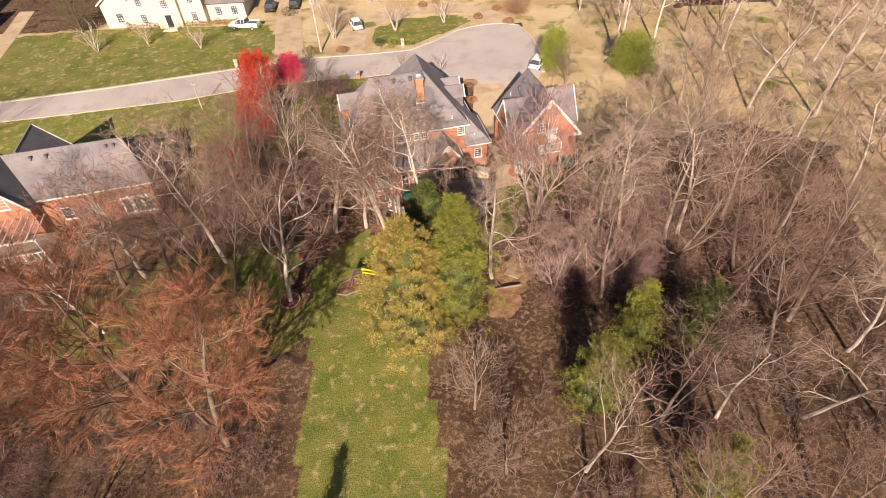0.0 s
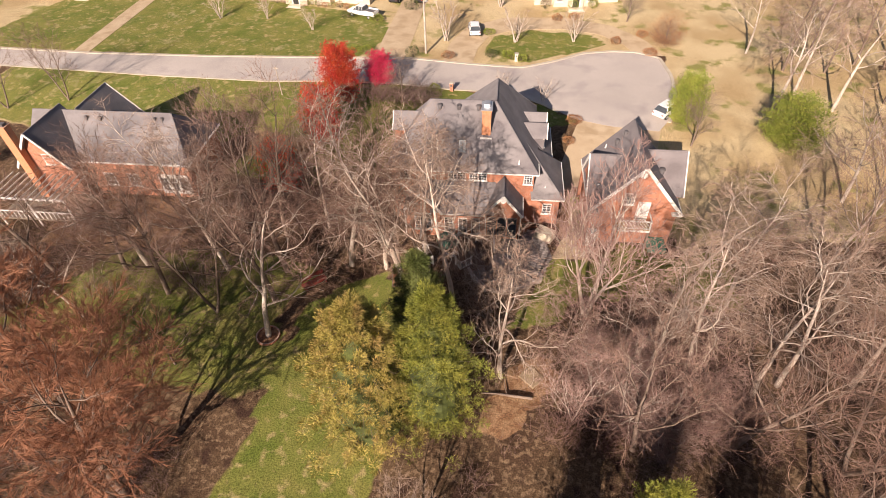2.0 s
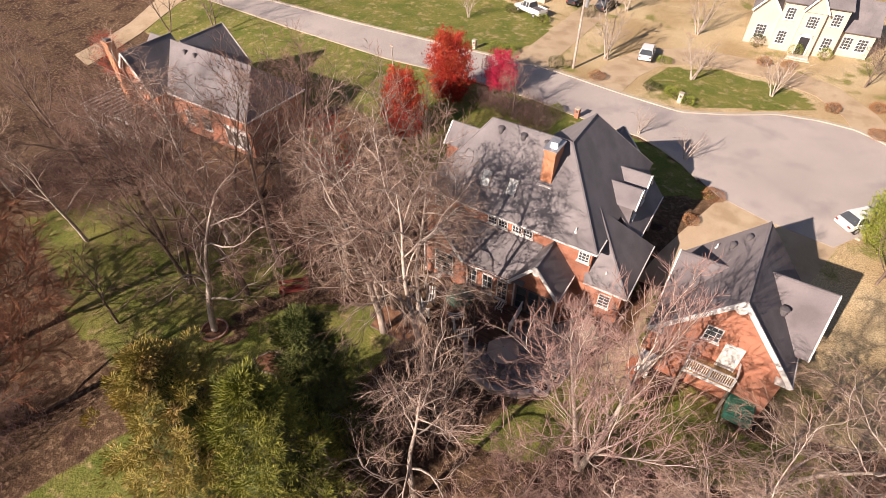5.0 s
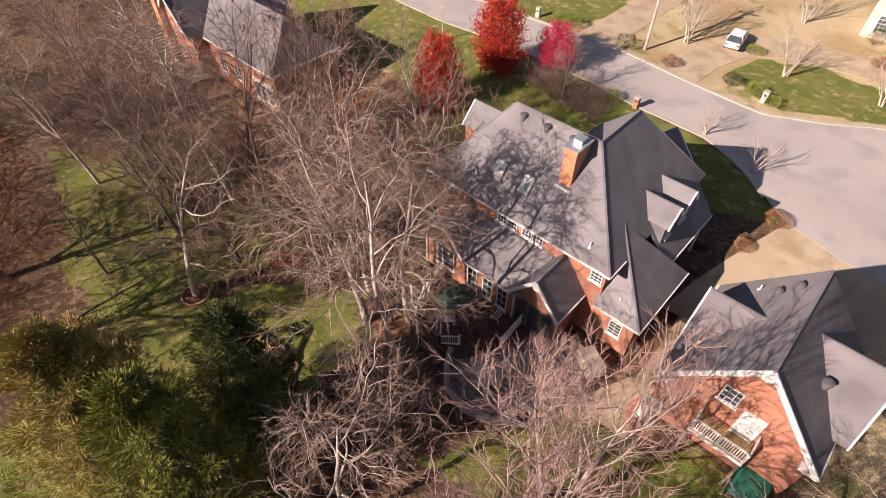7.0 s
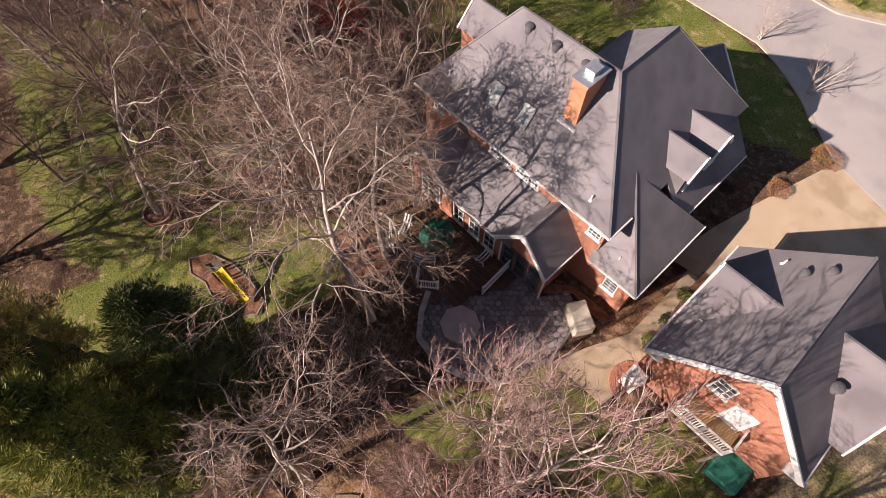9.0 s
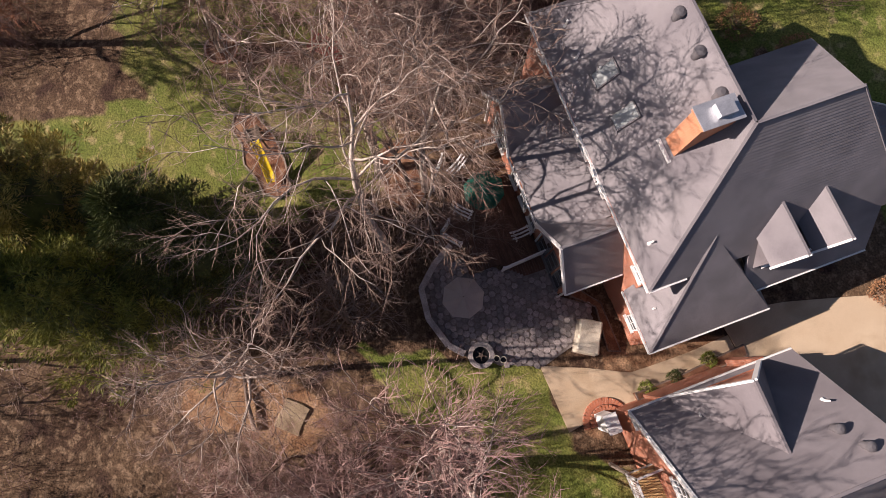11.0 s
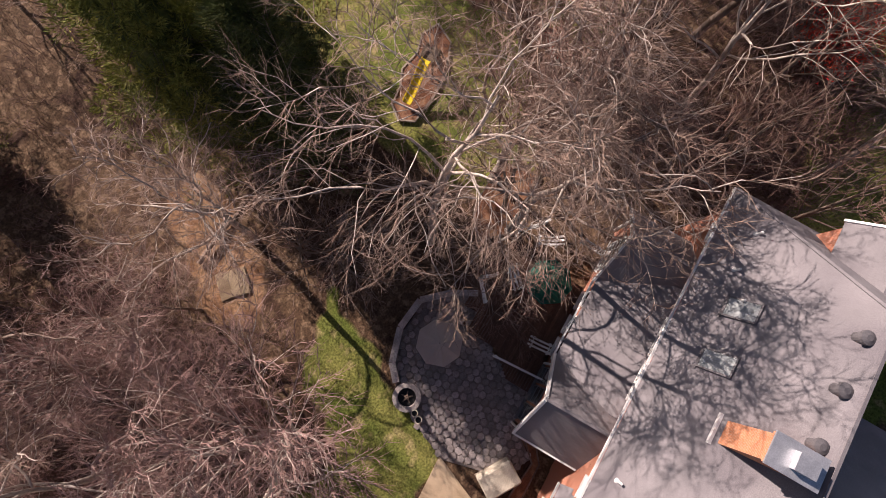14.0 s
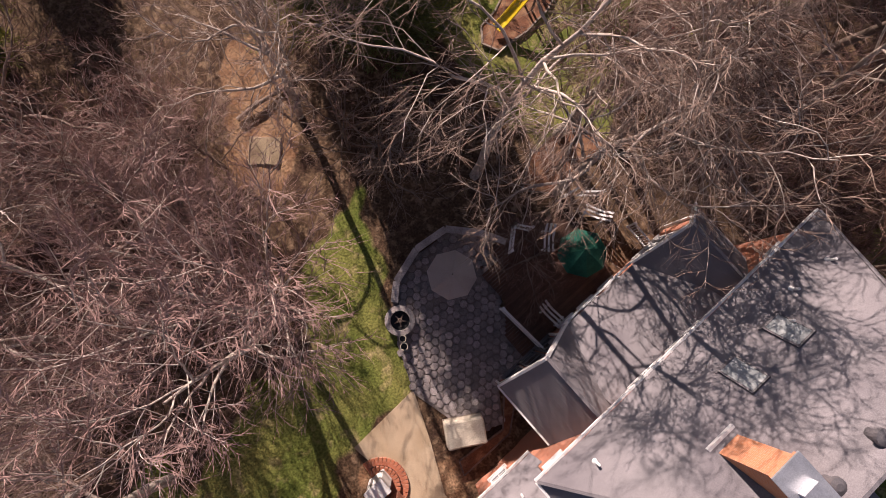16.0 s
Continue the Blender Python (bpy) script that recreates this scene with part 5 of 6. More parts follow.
def seat_wall():
    W = thing("seat_wall", pose(0, 0, 0), "low curved stone seat wall round the patio", "wall")
    line = [Vector((*p, 0)) for p in ((-1.15, 48.75), (-0.2, 47.75), (1.2, 46.85), (2.9, 47.1), (4.45, 48.05), (5.0, 48.9))]
    rng = random.Random(4)
    for i in range(len(line) - 1):
        a, b = line[i], line[i + 1]
        n = max(1, round((b - a).length / 0.42))
        for k in range(n):
            p, q = a.lerp(b, k / n), a.lerp(b, (k + 1) / n)
            d = (q - p) * 0.012
            bm = bmesh.new()
            for z in (0.0, 0.16, 0.32):
                beam(bm, p + d + Vector((0, 0, z + 0.07)), q - d + Vector((0, 0, z + 0.07)), 0.26, 0.145)
            part("block", bm, STONEWALL, W)
            bm = bmesh.new()
            beam(bm, p + d * 0.4 + Vector((0, 0, 0.5)), q - d * 0.4 + Vector((0, 0, 0.5)), 0.34, 0.06)
            part("coping", bm, STONEWALL, W)


seat_wall()


def fire_pit(x, y):
    F = thing("fire_pit", pose(x, y, 0.06), "round grey stone fire pit with sooty bowl", "fire pit")
    for ring in range(3):
        for k in range(14):
            a0 = 2 * math.pi * (k + 0.5 * (ring % 2)) / 14
            bm = boxes((0.46, 0.72, -0.145, 0.145, ring * 0.14, ring * 0.14 + 0.13), bevel=0.012)
            ob = part("stone", bm, STONEWALL, F)
            ob.matrix_local = pose(0, 0, 0, 0, 0, math.degrees(a0))
    bm = cyl(bmesh.new(), 0, 0, 0.0, 0.12, 0.46, 20)
    part("ash_bed", bm, RUBBER, F, "black ash bed")
    bm = bmesh.new()
    for k in range(5):
        beam(bm, (0.3 * math.cos(k * 1.26), 0.3 * math.sin(k * 1.26), 0.14), (-0.1 * math.cos(k * 1.26), -0.1 * math.sin(k * 1.26), 0.26), 0.07)
    part("logs", bm, BARK, F)


fire_pit(5.15, 49.8)


def pot(x, y, r):
    bm = bmesh.new()
    prof = [(r * 0.7, 0), (r, 0.34), (r * 1.08, 0.36), (r * 1.08, 0.4), (r * 0.86, 0.4), (r * 0.82, 0.3)]
    n = 16
    rings = [[bm.verts.new((math.cos(6.2832 * k / n) * q, math.sin(6.2832 * k / n) * q, z)) for k in range(n)] for q, z in prof]
    for a, b in zip(rings, rings[1:]):
        for k in range(n):
            bm.faces.new((a[k], a[(k + 1) % n], b[(k + 1) % n], b[k]))
    bm.faces.new(rings[0][::-1])
    t = thing("plant_pot", pose(x, y, 0.1), "small pale round pot beside the fire pit", "pot", "patio pots")
    part("body", bm, DRIFT, t)
    part("soil", cyl(bmesh.new(), 0, 0, 0.2, 0.3, r * 0.82, 14), RUBBER, t)


pot(5.42, 50.62, 0.17)
pot(5.52, 50.98, 0.18)


def umbrella(x, y, z0, r, top, material, label, turn=10.0, droop=0.42, tilt=0.0):
    U = thing("patio_umbrella", pose(x, y, z0, tilt, 0, turn), label, "umbrella", "patio umbrellas")
    part("pole", cyl(bmesh.new(), 0, 0, 0, top, 0.024, 10), WOOD_GREY, U)
    part("base", cyl(cyl(bmesh.new(), 0, 0, 0, 0.07, 0.3, 18), 0, 0, 0.06, 0.3, 0.04, 10), DARKMETAL, U)
    c = None
    for k in range(8):
        bm = bmesh.new()
        a0, a1 = k * math.pi / 4, (k + 1) * math.pi / 4
        grid = []
        for i in range(5):
            f = i / 4
            row = []
            for j in range(4):
                g = j / 3
                a = a0 + (a1 - a0) * g
                chord = math.cos(math.pi / 8) / math.cos(a - (a0 + a1) / 2)
                sag = 0.035 * math.sin(math.pi * g) * f
                row.append(bm.verts.new((math.cos(a) * r * f * chord, math.sin(a) * r * f * chord, top - droop * f ** 1.15 - sag)))
            grid.append(row)
        for i in range(4):
            for j in range(3):
                if i == 0:
                    if j == 0:
                        bm.faces.new((grid[0][0], grid[1][0], grid[1][1]))
                    else:
                        bm.faces.new((grid[0][j], grid[1][j], grid[1][j + 1]))
                else:
                    bm.faces.new((grid[i][j], grid[i + 1][j], grid[i + 1][j + 1], grid[i][j + 1]))
        ext = bmesh.ops.solidify(bm, geom=bm.faces[:], thickness=0.012)
        part("canopy_panel", bm, material, U)
        bm = bmesh.new()
        beam(bm, (0, 0, top - 0.03), (math.cos(a0) * r, math.sin(a0) * r, top - droop - 0.03), 0.018)
        part("rib", bm, WOOD_GREY, U)
    part("finial", cyl(bmesh.new(), 0, 0, top - 0.01, top + 0.1, 0.035, 10, 0.015), WOOD_GREY, U)


umbrella(2.1, 49.05, 0.1, 1.15, 2.4, CLOTH, "taupe octagonal patio umbrella standing on the pavers")


def cover_box():
    T = thing("covered_grill", pose(4.75, 55.75, 0.08, 0, 0, -17), "low cabinet under a pale weathered fabric cover", "grill cover")
    bm = boxes((-0.92, 0.92, -0.62, 0.62, 0.0, 0.95), bevel=0.08)
    bmesh.ops.subdivide_edges(bm, edges=bm.edges[:], cuts=3, use_grid_fill=True)
    for v in bm.verts:
        v.co += Vector((0.03 * noise.noise(v.co * 2.2), 0.03 * noise.noise(v.co * 2.2 + Vector((5, 0, 0))), 0.05 * noise.noise(v.co * 1.7)))
    part("cover", bm, DRIFT, T)
    part("hem", boxes((-0.95, 0.95, -0.65, 0.65, 0.0, 0.06)), WOOD_GREY, T)


cover_box()


# ---- deck with white rails ----
def rail_run(parent, a, b, z0, h=0.95, material=None):
    a, b = Vector((*a, z0)), Vector((*b, z0))
    material = material or WHITE
    n = max(2, int((b - a).length / 0.13))
    for p in (a, b):
        part("post", boxes((p.x - 0.05, p.x + 0.05, p.y - 0.05, p.y + 0.05, z0, z0 + h + 0.1), (p.x - 0.07, p.x + 0.07, p.y - 0.07, p.y + 0.07, z0 + h + 0.1, z0 + h + 0.14)), material, parent)
    for k in (0.1, h):
        bm = bmesh.new()
        beam(bm, a + Vector((0, 0, k)), b + Vector((0, 0, k)), 0.09, 0.05)
        part("rail", bm, material, parent)
    for i in range(1, n):
        p = a.lerp(b, i / n)
        part("baluster", boxes((p.x - 0.018, p.x + 0.018, p.y - 0.018, p.y + 0.018, z0 + 0.12, z0 + h - 0.02)), material, parent)


def deck():
    D = thing("deck", pose(0, 0, 0), "dark stained timber deck with white railings", "deck")
    z = 0.5
    left, right = -7.6, 0.5
    a, b = Vector((math.cos(HA), math.sin(HA), 0)), Vector((-math.sin(HA), math.cos(HA), 0))
    for i in range(33):
        v = -7.0 + i * 0.15
        lo = -5.9 if v > -5.6 else -5.9 + (-5.6 - v) * 0.9
        hi = -0.9 + max(0.0, v + 4.6) * 0.9 if v > -6.4 else -2.0
        hi = min(hi, 0.2)
        p, q = house_to_world(lo, v, z), house_to_world(hi, v, z)
        bm = bmesh.new()
        beam(bm, p, q, 0.135, 0.035)
        part("board", bm, DECKWOOD, D)
    bm = bmesh.new()
    for u in (-5.7, -3.4, -1.2):
        for v in (-6.6, -2.6):
            p = house_to_world(u, v)
            box(bm, p.x - 0.06, p.x + 0.06, p.y - 0.06, p.y + 0.06, -0.1, z)
    part("footings", bm, DECKWOOD, D)
    rail_run(D, (0.62, 51.5), (-0.2, 54.0), z)
    rail_run(D, (-1.0, 49.3), (-1.75, 48.25), z)
    rail_run(D, (-1.75, 48.25), (-2.4, 48.75), z)
    rail_run(D, (-4.5, 48.1), (-5.3, 48.05), z)
    rail_run(D, (-5.4, 48.3), (-6.3, 48.75), z)
    rail_run(D, (-6.9, 50.8), (-7.2, 52.3), z)
    # broad steps down to the lawn
    for i in range(3):
        bm = bmesh.new()
        p = house_to_world(-3.4, -7.2 - i * 0.3, 0.4 - i * 0.14)
        beam(bm, p - a * 0.8, p + a * 0.8, 0.27, 0.05)
        part("step", bm, DECKWOOD, D)


DECKWOOD = mat("deck_stain", (0.085, 0.045, 0.03), (0.12, 0.065, 0.045), 2, 0.75, 20, 0.4, 0.2, per_object=0.2)
RED_WOOD = mat("red_painted_wood", (0.3, 0.06, 0.045), (0.22, 0.045, 0.035), 2, 0.7, 20, 0.4, 0.2, per_object=0.1)
deck()
umbrella(-4.0, 51.0, 0.52, 1.2, 1.75, GREEN_CLOTH, "dark green umbrella lowered over the deck", 25, 0.85, 8)


def deck_chair(x, y, z, turn):
    C = thing("deck_chair", pose(x, y, z, 0, 0, turn), "slatted pale timber lounge chair on the deck", "chair", "deck chairs")
    for k in (-0.2, 0.0, 0.2):
        bm = bmesh.new()
        pts = [(0, -0.6, 0.35), (0, 0.1, 0.33), (0, 0.45, 0.55), (0, 0.7, 0.8)]
        for p, q in zip(pts, pts[1:]):
            beam(bm, (k, p[1], p[2]), (k, q[1], q[2]), 0.1, 0.03)
        part("slat", bm, WHITE, C)
    for sx in (-0.28, 0.28):
        for sy in (-0.5, 0.4):
            part("leg", boxes((sx - 0.03, sx + 0.03, sy - 0.03, sy + 0.03, 0, 0.34)), WHITE, C)
    part("frame", boxes((-0.31, 0.31, -0.52, -0.47, 0.26, 0.31), (-0.31, 0.31, 0.38, 0.43, 0.26, 0.31)), WHITE, C)


for x, y, t in ((-1.4, 52.8, 200), (-5.7, 49.5, 40), (-3.0, 49.6, 150)):
    deck_chair(x, y, 0.52, t)


# ---- play tower ----
def play_tower():
    B = thing("play_area_bed", pose(0, 0, 0), "reddish mulch bed with timber edging under the play tower", "mulch bed")
    out = [(-10.7, 36.5), (-9.6, 36.3), (-8.6, 36.9), (-7.3, 37.0), (-6.4, 37.7), (-5.4, 38.1), (-5.0, 39.0), (-5.6, 39.7), (-7.4, 39.4), (-9.0, 38.8), (-10.4, 37.8)]
    part("mulch", prism(out, -0.3, 0.12), MULCH, B)
    for i in range(len(out)):
        bm = bmesh.new()
        beam(bm, (*out[i], 0.1), (*out[(i + 1) % len(out)], 0.1), 0.09, 0.14)
        part("edging", bm, WOOD_GREY, B)
    T = thing("play_slide", pose(-8.55, 38.0, 0.1, 0, 0, 15.7), "low dark timber play platform with a yellow slide", "playset")
    for x in (-0.35, 0.45):
        for y in (-0.36, 0.36):
            part("post", boxes((x - 0.045, x + 0.045, y - 0.045, y + 0.045, 0, 1.55)), WOOD_DARK, T)
    for i in range(6):
        x = -0.4 + i * 0.15
        part("floor_board", boxes((x, x + 0.13, -0.4, 0.4, 1.36, 1.4)), WOOD_DARK, T)
    for y in (-0.4, 0.4):
        part("rail", boxes((-0.4, 0.5, y - 0.025, y + 0.025, 1.5, 1.58)), WOOD_DARK, T)
    for i in range(5):
        bm = bmesh.new()
        x = -0.42 - 0.09 * (4 - i)
        beam(bm, (x, -0.32, 0.24 + i * 0.24), (x, 0.32, 0.24 + i * 0.24), 0.08, 0.035)
        part("rung", bm, WOOD_DARK, T)
    for y in (-0.34, 0.34):
        bm = bmesh.new()
        beam(bm, (-0.86, y, 0.0), (-0.4, y, 1.4), 0.05, 0.09)
        part("ladder_rail", bm, WOOD_DARK, T)
    # slide: curved trough with raised edges
    S = part("slide", bmesh.new(), YELLOW, T, "glossy yellow plastic slide")
    bm = bmesh.new()
    prof = [(-0.27, 0.12), (-0.24, 0.12), (-0.21, 0.0), (0.21, 0.0), (0.24, 0.12), (0.27, 0.12), (0.27, -0.05), (-0.27, -0.05)]
    path = [(0.5, 1.5), (0.75, 1.46), (1.2, 1.18), (1.7, 0.86), (2.2, 0.56), (2.75, 0.4)]
    rings = [[bm.verts.new((x, p[0], z + p[1])) for p in prof] for x, z in path]
    for r0, r1 in zip(rings, rings[1:]):
        for k in range(8):
            bm.faces.new((r0[k], r0[(k + 1) % 8], r1[(k + 1) % 8], r1[k]))
    bm.faces.new(rings[0][::-1])
    bm.faces.new(rings[-1])
    bmesh.ops.recalc_face_normals(bm, faces=bm.faces)
    bm.to_mesh(S.data)
    bm.free()


play_tower()


def red_bench():
    R = thing("red_bench", pose(-14.3, 42.3, 0.0, 0, 0, 58), "weathered red-painted timber bench under the trees", "bench")
    for i in range(5):
        part("slat", boxes((-1.2, 1.2, -0.4 + i * 0.17, -0.26 + i * 0.17, 0.44, 0.48)), RED_WOOD, R)
    for i in range(3):
        part("back_slat", boxes((-1.2, 1.2, 0.46, 0.5, 0.6 + i * 0.17, 0.73 + i * 0.17)), RED_WOOD, R)
    for x in (-1.0, 1.0):
        part("leg", boxes((x - 0.05, x + 0.05, -0.38, -0.28, -0.1, 0.44)), RED_WOOD, R)
        part("leg", boxes((x - 0.05, x + 0.05, 0.4, 0.5, -0.1, 1.1)), RED_WOOD, R)


red_bench()


def tree_ring(x, y, r, n=16):
    T = thing("tree_ring", pose(x, y, height(x, y) - 0.05), "ring of red bricks round a tree's mulched foot", "edging")
    part("mulch", cyl(bmesh.new(), 0, 0, -0.2, 0.12, r, 20), MULCH, T)
    for k in range(n):
        ob = part("brick", boxes((r - 0.05, r + 0.08, -0.19, 0.19, -0.1, 0.22), bevel=0.01), BRICK, T)
        ob.matrix_local = pose(0, 0, 0, 0, 0, 360 * k / n)


tree_ring(-15.2, 35.7, 0.95)


def mulch_bed(pts, label):
    B = thing("mulch_bed", pose(0, 0, 0), label, "flower bed")
    z = max(height(x, y) for x, y in pts)
    part("mulch", prism(pts, z - 0.5, z + 0.09), MULCH, B)
    for i in range(len(pts)):
        bm = bmesh.new()
        beam(bm, (*pts[i], z + 0.03), (*pts[(i + 1) % len(pts)], z + 0.03), 0.08, 0.14)
        part("edging", bm, BARK, B)


mulch_bed([(-7.3, 44.6), (-4.4, 45.4), (-3.2, 46.8), (-4.5, 47.6), (-8.2, 46.8)], "brown mulch bed edged in timber under bare trees")
mulch_bed([(6.0, 64.3), (7.3, 60.5), (8.0, 57.9), (8.35, 58.0), (7.6, 61.0), (6.6, 64.4)], "narrow mulched flower bed along the garage wall")
mulch_bed([(2.2, 55.0), (3.1, 56.6), (5.6, 56.9), (5.7, 57.6), (2.9, 56.9), (1.9, 55.6)], "dark mulched bed at the foot of the house wall")


def brick_steps():
    S = thing("brick_steps", pose(9.35, 56.2, 0.02, 0, 0, 14), "curved red brick steps beside the garage", "steps")
    rng = random.Random(3)
    for ring, (r0, r1, h) in enumerate(((0.95, 1.3, 0.16), (0.55, 0.93, 0.32), (0.1, 0.53, 0.48))):
        n = (20, 14, 8)[ring]
        for k in range(n):
            a = 90 + 180 * (k + 0.5) / n
            wd = math.pi * (r0 + r1) / 2 / n * 0.94
            ob = part("brick", boxes((r0, r1, -wd / 2, wd / 2, 0, h + rng.uniform(0, 0.012)), bevel=0.008), BRICK, S)
            ob.matrix_local = pose(0, 0, 0, 0, 0, a)


brick_steps()


def tarp_cart():
    p = house_to_world(15.25, -2.3)
    T = thing("covered_cart", pose(p.x, p.y, 0.0, 0, 0, 14.2), "garden cart under a dark green canvas cover", "cart")
    bm = boxes((-0.85, 0.85, -0.95, 0.95, 0.35, 1.0), bevel=0.1)
    bmesh.ops.subdivide_edges(bm, edges=bm.edges[:], cuts=3, use_grid_fill=True)
    for v in bm.verts:
        v.co.z += 0.05 * noise.noise(v.co * 1.8) + (0.06 * (1 - abs(v.co.y)) if v.co.z > 0.8 else 0)
        v.co.x += 0.03 * noise.noise(v.co * 2.5)
    part("cover", bm, GREEN_CLOTH, T)
    for x in (-0.7, 0.7):
        for y in (-0.8, 0.8):
            part("leg", boxes((x - 0.05, x + 0.05, y - 0.05, y + 0.05, 0, 0.5)), WOOD_GREY, T)
    part("shelf", boxes((0.86, 1.2, -0.9, -0.1, 0.4, 0.46)), RUBBER, T)
    part("skid", boxes((-1.0, -0.9, -1.1, 1.0, 0.02, 0.12)), DRIFT, T)


tarp_cart()


def unit_box():
    p = house_to_world(8.9, -2.35)
    T = thing("utility_cabinet", pose(p.x, p.y, 0, 0, 0, 14.2), "tall white utility cabinet by the garage corner", "cabinet")
    part("body", boxes((-0.45, 0.45, -0.3, 0.3, 0, 2.1), bevel=0.02), WHITE, T)
    part("lid", boxes((-0.5, 0.5, -0.36, 0.34, 2.102, 2.17)), WHITE, T)
    part("door", boxes((-0.4, 0.4, -0.325, -0.303, 0.1, 2.0)), WHITE, T)


unit_box()


# ---- street things ----
def car(m, paint, label, category="car", body="car"):
    C = thing("parked_car", m, label, category, "parked vehicles")
    L, Wd = (4.5, 1.8) if body == "car" else (5.5, 1.95)
    secs = {"car": [(-2.25, 0.45, 0.8), (-2.1, 0.4, 0.98), (-1.5, 0.36, 1.02), (-0.9, 0.36, 1.0), (0.9, 0.36, 0.98), (1.6, 0.36, 0.92), (2.15, 0.42, 0.78), (2.25, 0.48, 0.66)],
            "truck": [(-2.75, 0.55, 1.05), (-2.65, 0.5, 1.1), (-0.6, 0.5, 1.1), (0.9, 0.5, 1.1), (2.0, 0.5, 1.06), (2.6, 0.5, 0.95), (2.75, 0.55, 0.8)]}[body]
    bm = bmesh.new()
    rings = []
    for x, z0, z1 in secs:
        w = Wd / 2 * (1 - 0.12 * (abs(x) / (L / 2)) ** 4)
        rings.append([bm.verts.new(p) for p in ((x, -w * 0.96, z0), (x, -w, (z0 + z1) / 2), (x, -w * 0.9, z1), (x, w * 0.9, z1), (x, w, (z0 + z1) / 2), (x, w * 0.96, z0))])
    for a, b in zip(rings, rings[1:]):
        for k in range(6):
            bm.faces.new((a[k], a[(k + 1) % 6], b[(k + 1) % 6], b[k]))
    bm.faces.new(rings[0][::-1])
    bm.faces.new(rings[-1])
    bmesh.ops.recalc_face_normals(bm, faces=bm.faces)
    part("body", bm, paint, C)
    x0, x1, x2, x3, zt = (-1.95, -1.45, 0.45, 1.15, 1.5) if body == "car" else (-0.7, -0.45, 0.8, 1.4, 1.78)
    zb = 0.98 if body == "car" else 1.08
    h = Wd / 2
    bm = bmesh.new()
    lo = [bm.verts.new(p) for p in ((x0, -h * 0.9, zb), (x3, -h * 0.9, zb), (x3, h * 0.9, zb), (x0, h * 0.9, zb))]
    hi = [bm.verts.new(p) for p in ((x1, -h * 0.72, zt), (x2, -h * 0.72, zt), (x2, h * 0.72, zt), (x1, h * 0.72, zt))]
    for k in range(4):
        bm.faces.new((lo[k], lo[(k + 1) % 4], hi[(k + 1) % 4], hi[k]))
    bm.faces.new(hi)
    bmesh.ops.recalc_face_normals(bm, faces=bm.faces)
    part("windows", bm, GLASS, C, "dark tinted glass")
    part("roof", boxes((x1 - 0.05, x2 + 0.05, -h * 0.74, h * 0.74, zt, zt + 0.05), bevel=0.02), paint, C)
    for x in (x0 + 0.28, (x1 + x2) / 2, x3 - 0.4):
        for s in (-1, 1):
            bm = bmesh.new()
            beam(bm, (x, s * h * 0.905, zb), (min(max(x, x1), x2), s * h * 0.74, zt), 0.07, 0.05)
            part("pillar", bm, paint, C)
    if body == "truck":
        part("bed", boxes((-2.55, -0.75, -0.7, 0.7, 1.09, 1.12)), DARKMETAL, C)
        part("bed_side", boxes((-2.65, -0.7, -0.95, -0.8, 1.1, 1.28), (-2.65, -0.7, 0.8, 0.95, 1.1, 1.28), (-2.72, -2.62, -0.95, 0.95, 1.1, 1.28)), paint, C)
    for x in (-L * 0.31, L * 0.31):
        for s in (-1, 1):
            bm = bmesh.new()
            bmesh.ops.create_cone(bm, cap_ends=True, segments=18, radius1=0.34, radius2=0.34, depth=0.22, matrix=pose(x, s * h * 0.88, 0.34, 90, 0, 0))
            w = part("wheel", bm, RUBBER, C)
            bm = bmesh.new()
            bmesh.ops.create_cone(bm, cap_ends=True, segments=12, radius1=0.2, radius2=0.2, depth=0.05, matrix=pose(x, s * (h * 0.88 + 0.1), 0.34, 90, 0, 0))
            part("rim", bm, METAL, w)
    for s in (-1, 1):
        part("headlight", boxes((L / 2 - 0.12, L / 2 - 0.02, s * h * 0.7 - 0.16, s * h * 0.7 + 0.16, 0.62, 0.74)), GLASS, C)
        part("tail_light", boxes((-L / 2 - 0.01, -L / 2 + 0.08, s * h * 0.7 - 0.14, s * h * 0.7 + 0.14, 0.72, 0.86)), RED_WOOD, C)


def on_ground(x, y, turn, up=0.04):
    return pose(x, y, height(x, y) + up, 0, 0, turn)


car(on_ground(-16.2, 97.3, 112), CARWHITE, "white hatchback parked on the crescent drive")
car(on_ground(14.5, 81.6, 62), CARWHITE, "white saloon car parked at the turning circle")
car(on_ground(-36.2, 97.6, 172), CARWHITE, "white pickup truck parked on the lawn", "truck", "truck")
car(on_ground(-33.4, 105.6, 95), CARDARK, "dark car parked on the far drive")
car(on_ground(-29.0, 106.6, 95), CARDARK, "dark car parked on the far drive")


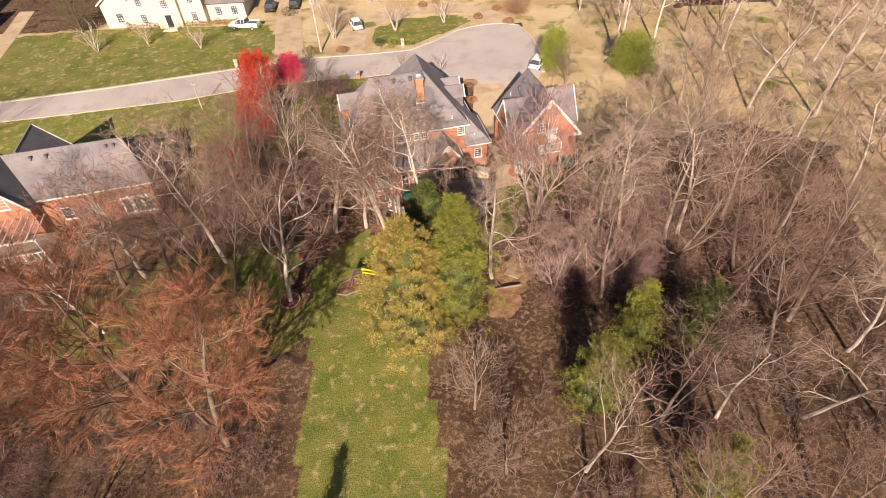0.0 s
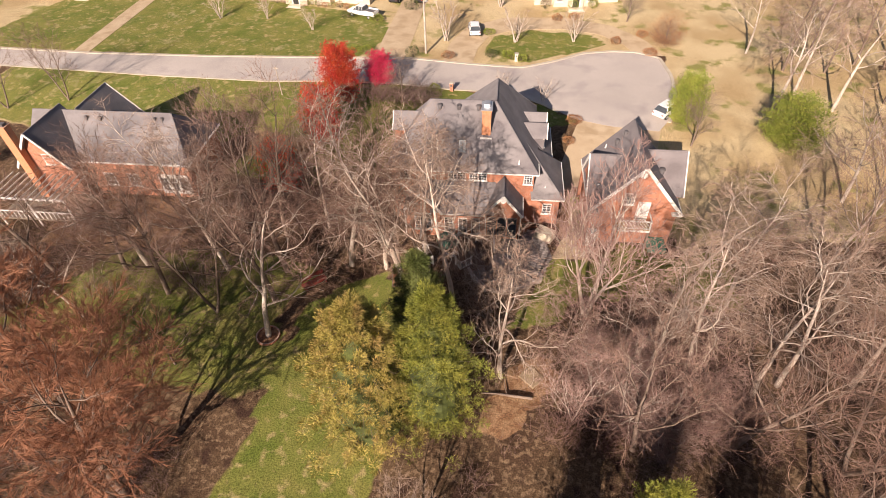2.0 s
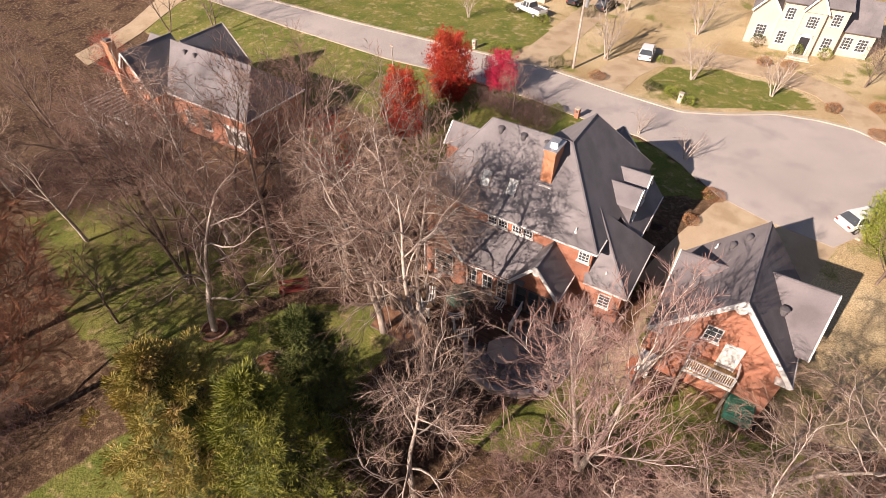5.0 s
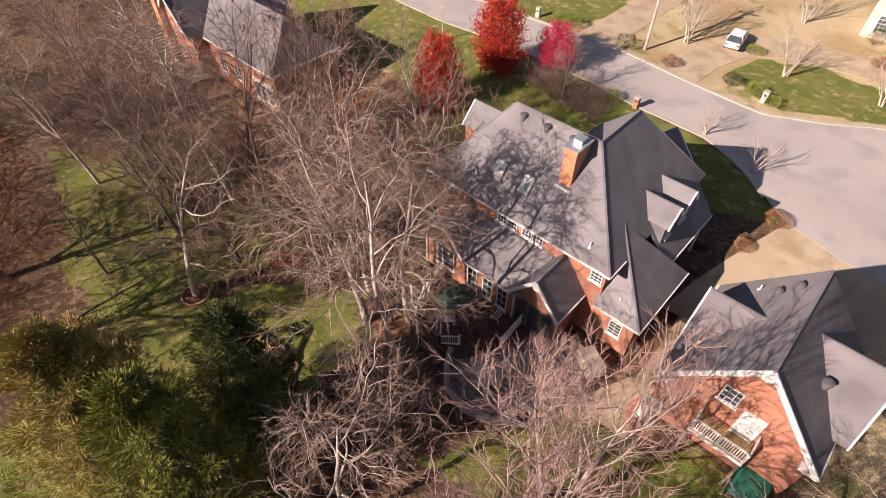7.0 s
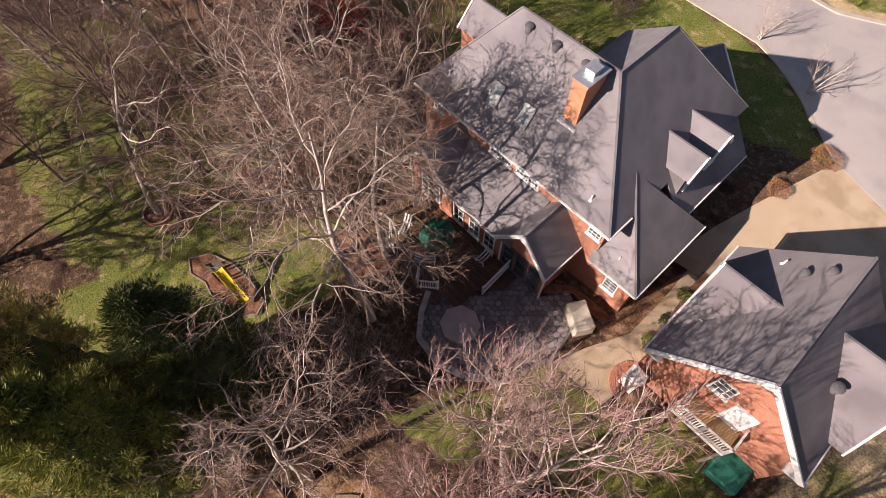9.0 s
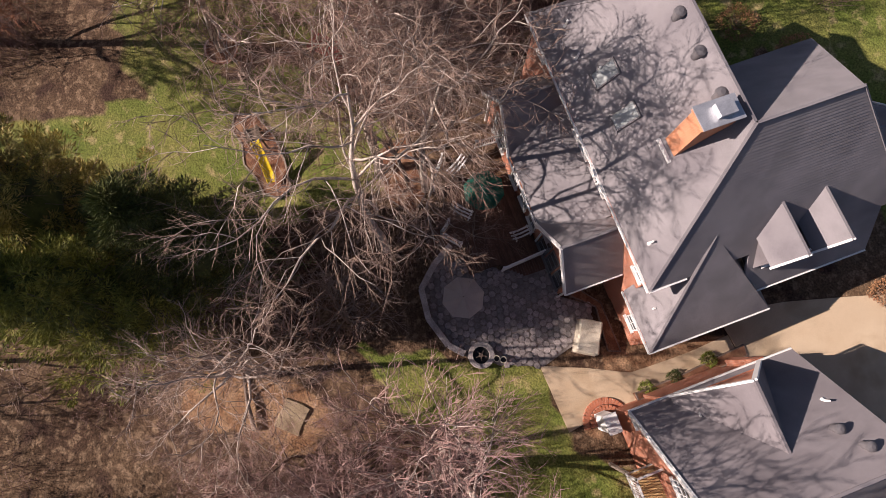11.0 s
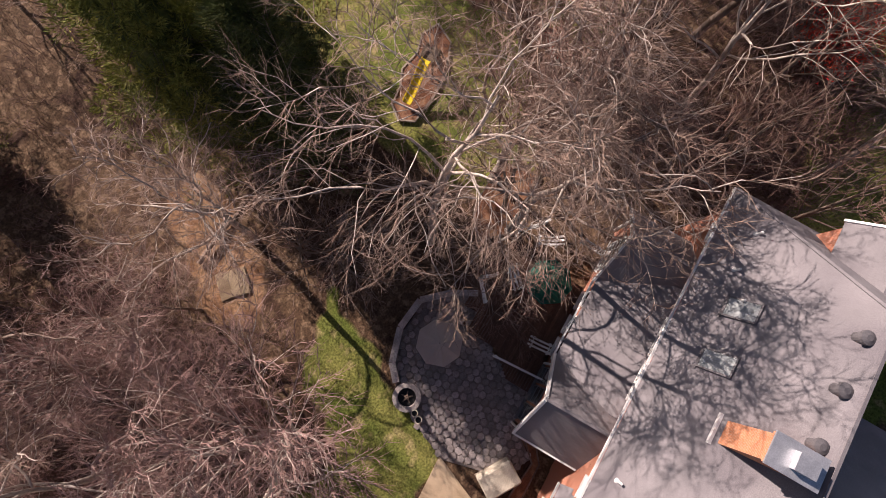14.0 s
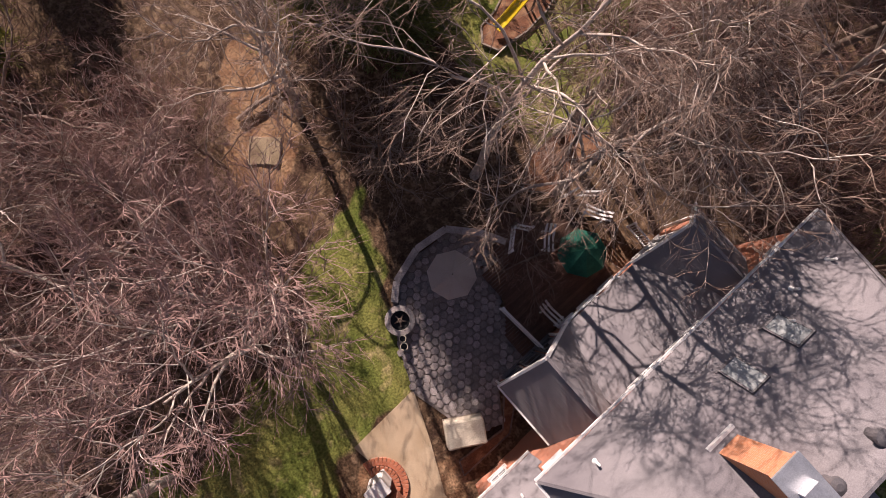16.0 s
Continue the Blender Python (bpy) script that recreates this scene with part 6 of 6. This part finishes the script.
def utility_pole():
    P = thing("utility_pole", on_ground(-20.8, 87.7, 20, 0), "tall pale wooden utility pole with transformer", "utility pole")
    part("pole", cyl(bmesh.new(), 0, 0, -0.5, 10.0, 0.17, 12, 0.12), BARK_PALE, P)
    part("crossarm", boxes((-1.2, 1.2, -0.06, 0.06, 9.3, 9.42)), WOOD_GREY, P)
    part("transformer", cyl(bmesh.new(), 0.35, 0, 7.6, 8.5, 0.24, 14), METAL, P)
    for x in (-1.0, 0.0, 1.0):
        part("insulator", cyl(bmesh.new(), x, 0, 9.42, 9.6, 0.05, 8), DARKMETAL, P)
    # plain slim pole with a crossbar; it carries no lamp
    L = thing("lamp_post", on_ground(-34.9, 69.9, 0, 0), "slim weathered post with a small crossbar", "post")
    part("post", cyl(bmesh.new(), 0, 0, -0.3, 4.2, 0.08, 10, 0.06), BARK_PALE, L)
    part("crossbar", boxes((-0.35, 0.35, -0.04, 0.04, 3.8, 3.9)), BARK_PALE, L)


utility_pole()


def mailbox(x, y, turn, material, label):
    M = thing("mailbox_pillar", on_ground(x, y, turn, 0), label, "mailbox")
    part("pillar", boxes((-0.24, 0.24, -0.24, 0.24, -0.3, 1.1)), material, M)
    part("cap", boxes((-0.29, 0.29, -0.29, 0.29, 1.1, 1.18)), KERB, M)
    part("box", boxes((-0.12, 0.12, -0.32, -0.241, 0.7, 0.95)), DARKMETAL, M)


mailbox(-13.4, 79.4 - 0.9, 10, BRICK, "square red brick mailbox pillar by the street")
mailbox(-7.4, 90.2, 15, BRICK_PALE, "square pale stone mailbox pillar by the street")
mailbox(-33.6, 82.9, 15, BRICK_PALE, "square pale stone mailbox pillar by the street")

GREENS = "rounded clipped green shrub"
for i, (x, y, r, h) in enumerate(((-22.3, 86.2, 1.1, 1.5), (-29.3, 84.8, 1.3, 1.1), (-31.2, 84.5, 1.2, 1.1), (-11.3, 90.2, 0.9, 1.1), (-8.2, 90.6, 0.8, 1.0), (-6.6, 90.3, 0.8, 1.0), (-29.2, 102.5, 1.3, 1.6), (-2.9, 111.0, 0.9, 1.6), (0.2, 112.3, 0.8, 1.6), (-7.6, 110.2, 0.9, 1.8),
                                  (-13.9, 97.6, 1.0, 0.7), (-8.9, 91.2, 1.0, 0.8), (-38.5, 96.6, 1.4, 0.9), (-33.0, 96.4, 1.2, 1.0), (-15.6, 77.6, 0.8, 0.9), (-42.5, 61.5, 0.9, 0.8), (4.4, 62.3, 0.45, 0.5), (6.6, 62.2, 0.4, 0.45), (7.4, 60.2, 0.4, 0.5), (7.9, 58.6, 0.45, 0.55), (12.5, 49.8, 0.6, 0.5))):
    shrub(x, y, r, h, LEAF_GREEN if i % 3 else CEDAR_DARK, GREENS, 100 + i, int(700 * (0.4 + r)))
for i, (x, y, r, h) in enumerate(((-17.2, 87.6, 1.0, 0.9), (3.7, 76.2, 1.0, 0.8), (3.9, 72.0, 0.7, 0.7), (11.0, 97.9, 1.0, 0.9), (5.7, 100.2, 0.8, 1.0), (-4.6, 106.0, 0.9, 1.0), (-2.0, 107.3, 0.9, 0.9), (9.2, 103.6, 0.9, 1.0), (-10.8, 70.5, 1.2, 1.0), (-8.0, 71.2, 1.1, 1.0), (-13, 67.5, 1.2, 1.1))):
    shrub(x, y, r, h, LEAF_BROWN, "rounded russet-brown winter shrub", 140 + i, int(700 * (0.4 + r)))
for i in range(16):
    x = -58 + i * 1.35
    shrub(x, 98.6 - 0.1 * (i % 4) + 0.09 * i, 0.7, 0.8 + 0.4 * (i % 3 == 0), (CEDAR_DARK, LEAF_BROWN, LEAF_GREEN)[i % 3], "clipped foundation shrub before the cream house", 170 + i, 400)


def woodland_odds():
    S = thing("stone_slab", pose(7.4, 39.3, -0.02, 0, 0, 62), "pale flat stone slab lying on bare earth", "slab")
    bm = boxes((-0.75, 0.75, -0.8, 0.8, -0.2, 0.1), bevel=0.05)
    bmesh.ops.subdivide_edges(bm, edges=bm.edges[:], cuts=2, use_grid_fill=True)
    for v in bm.verts:
        v.co += Vector((0.08 * noise.noise(v.co * 2), 0.08 * noise.noise(v.co * 2 + Vector((4, 0, 0))), 0.03 * noise.noise(v.co * 3)))
    part("slab", bm, TAN_STONE, S)
    tw = Twigs()
    tw.tube([Vector((7.9, 37.3, 0.2)), Vector((6.6, 37.0, 0.26)), Vector((5.2, 36.8, 0.18)), Vector((4.0, 36.5, 0.1))], [0.13, 0.12, 0.09, 0.05], 8)
    tw.tube([Vector((6.0, 36.9, 0.22)), Vector((5.6, 37.6, 0.3)), Vector((5.4, 38.3, 0.2))], [0.06, 0.04, 0.02], 6)
    L = thing("fallen_log", pose(0, 0, 0), "fallen bare log lying among the leaves", "log")
    raw("trunk", tw.v, tw.f, BARK, L, True)


woodland_odds()
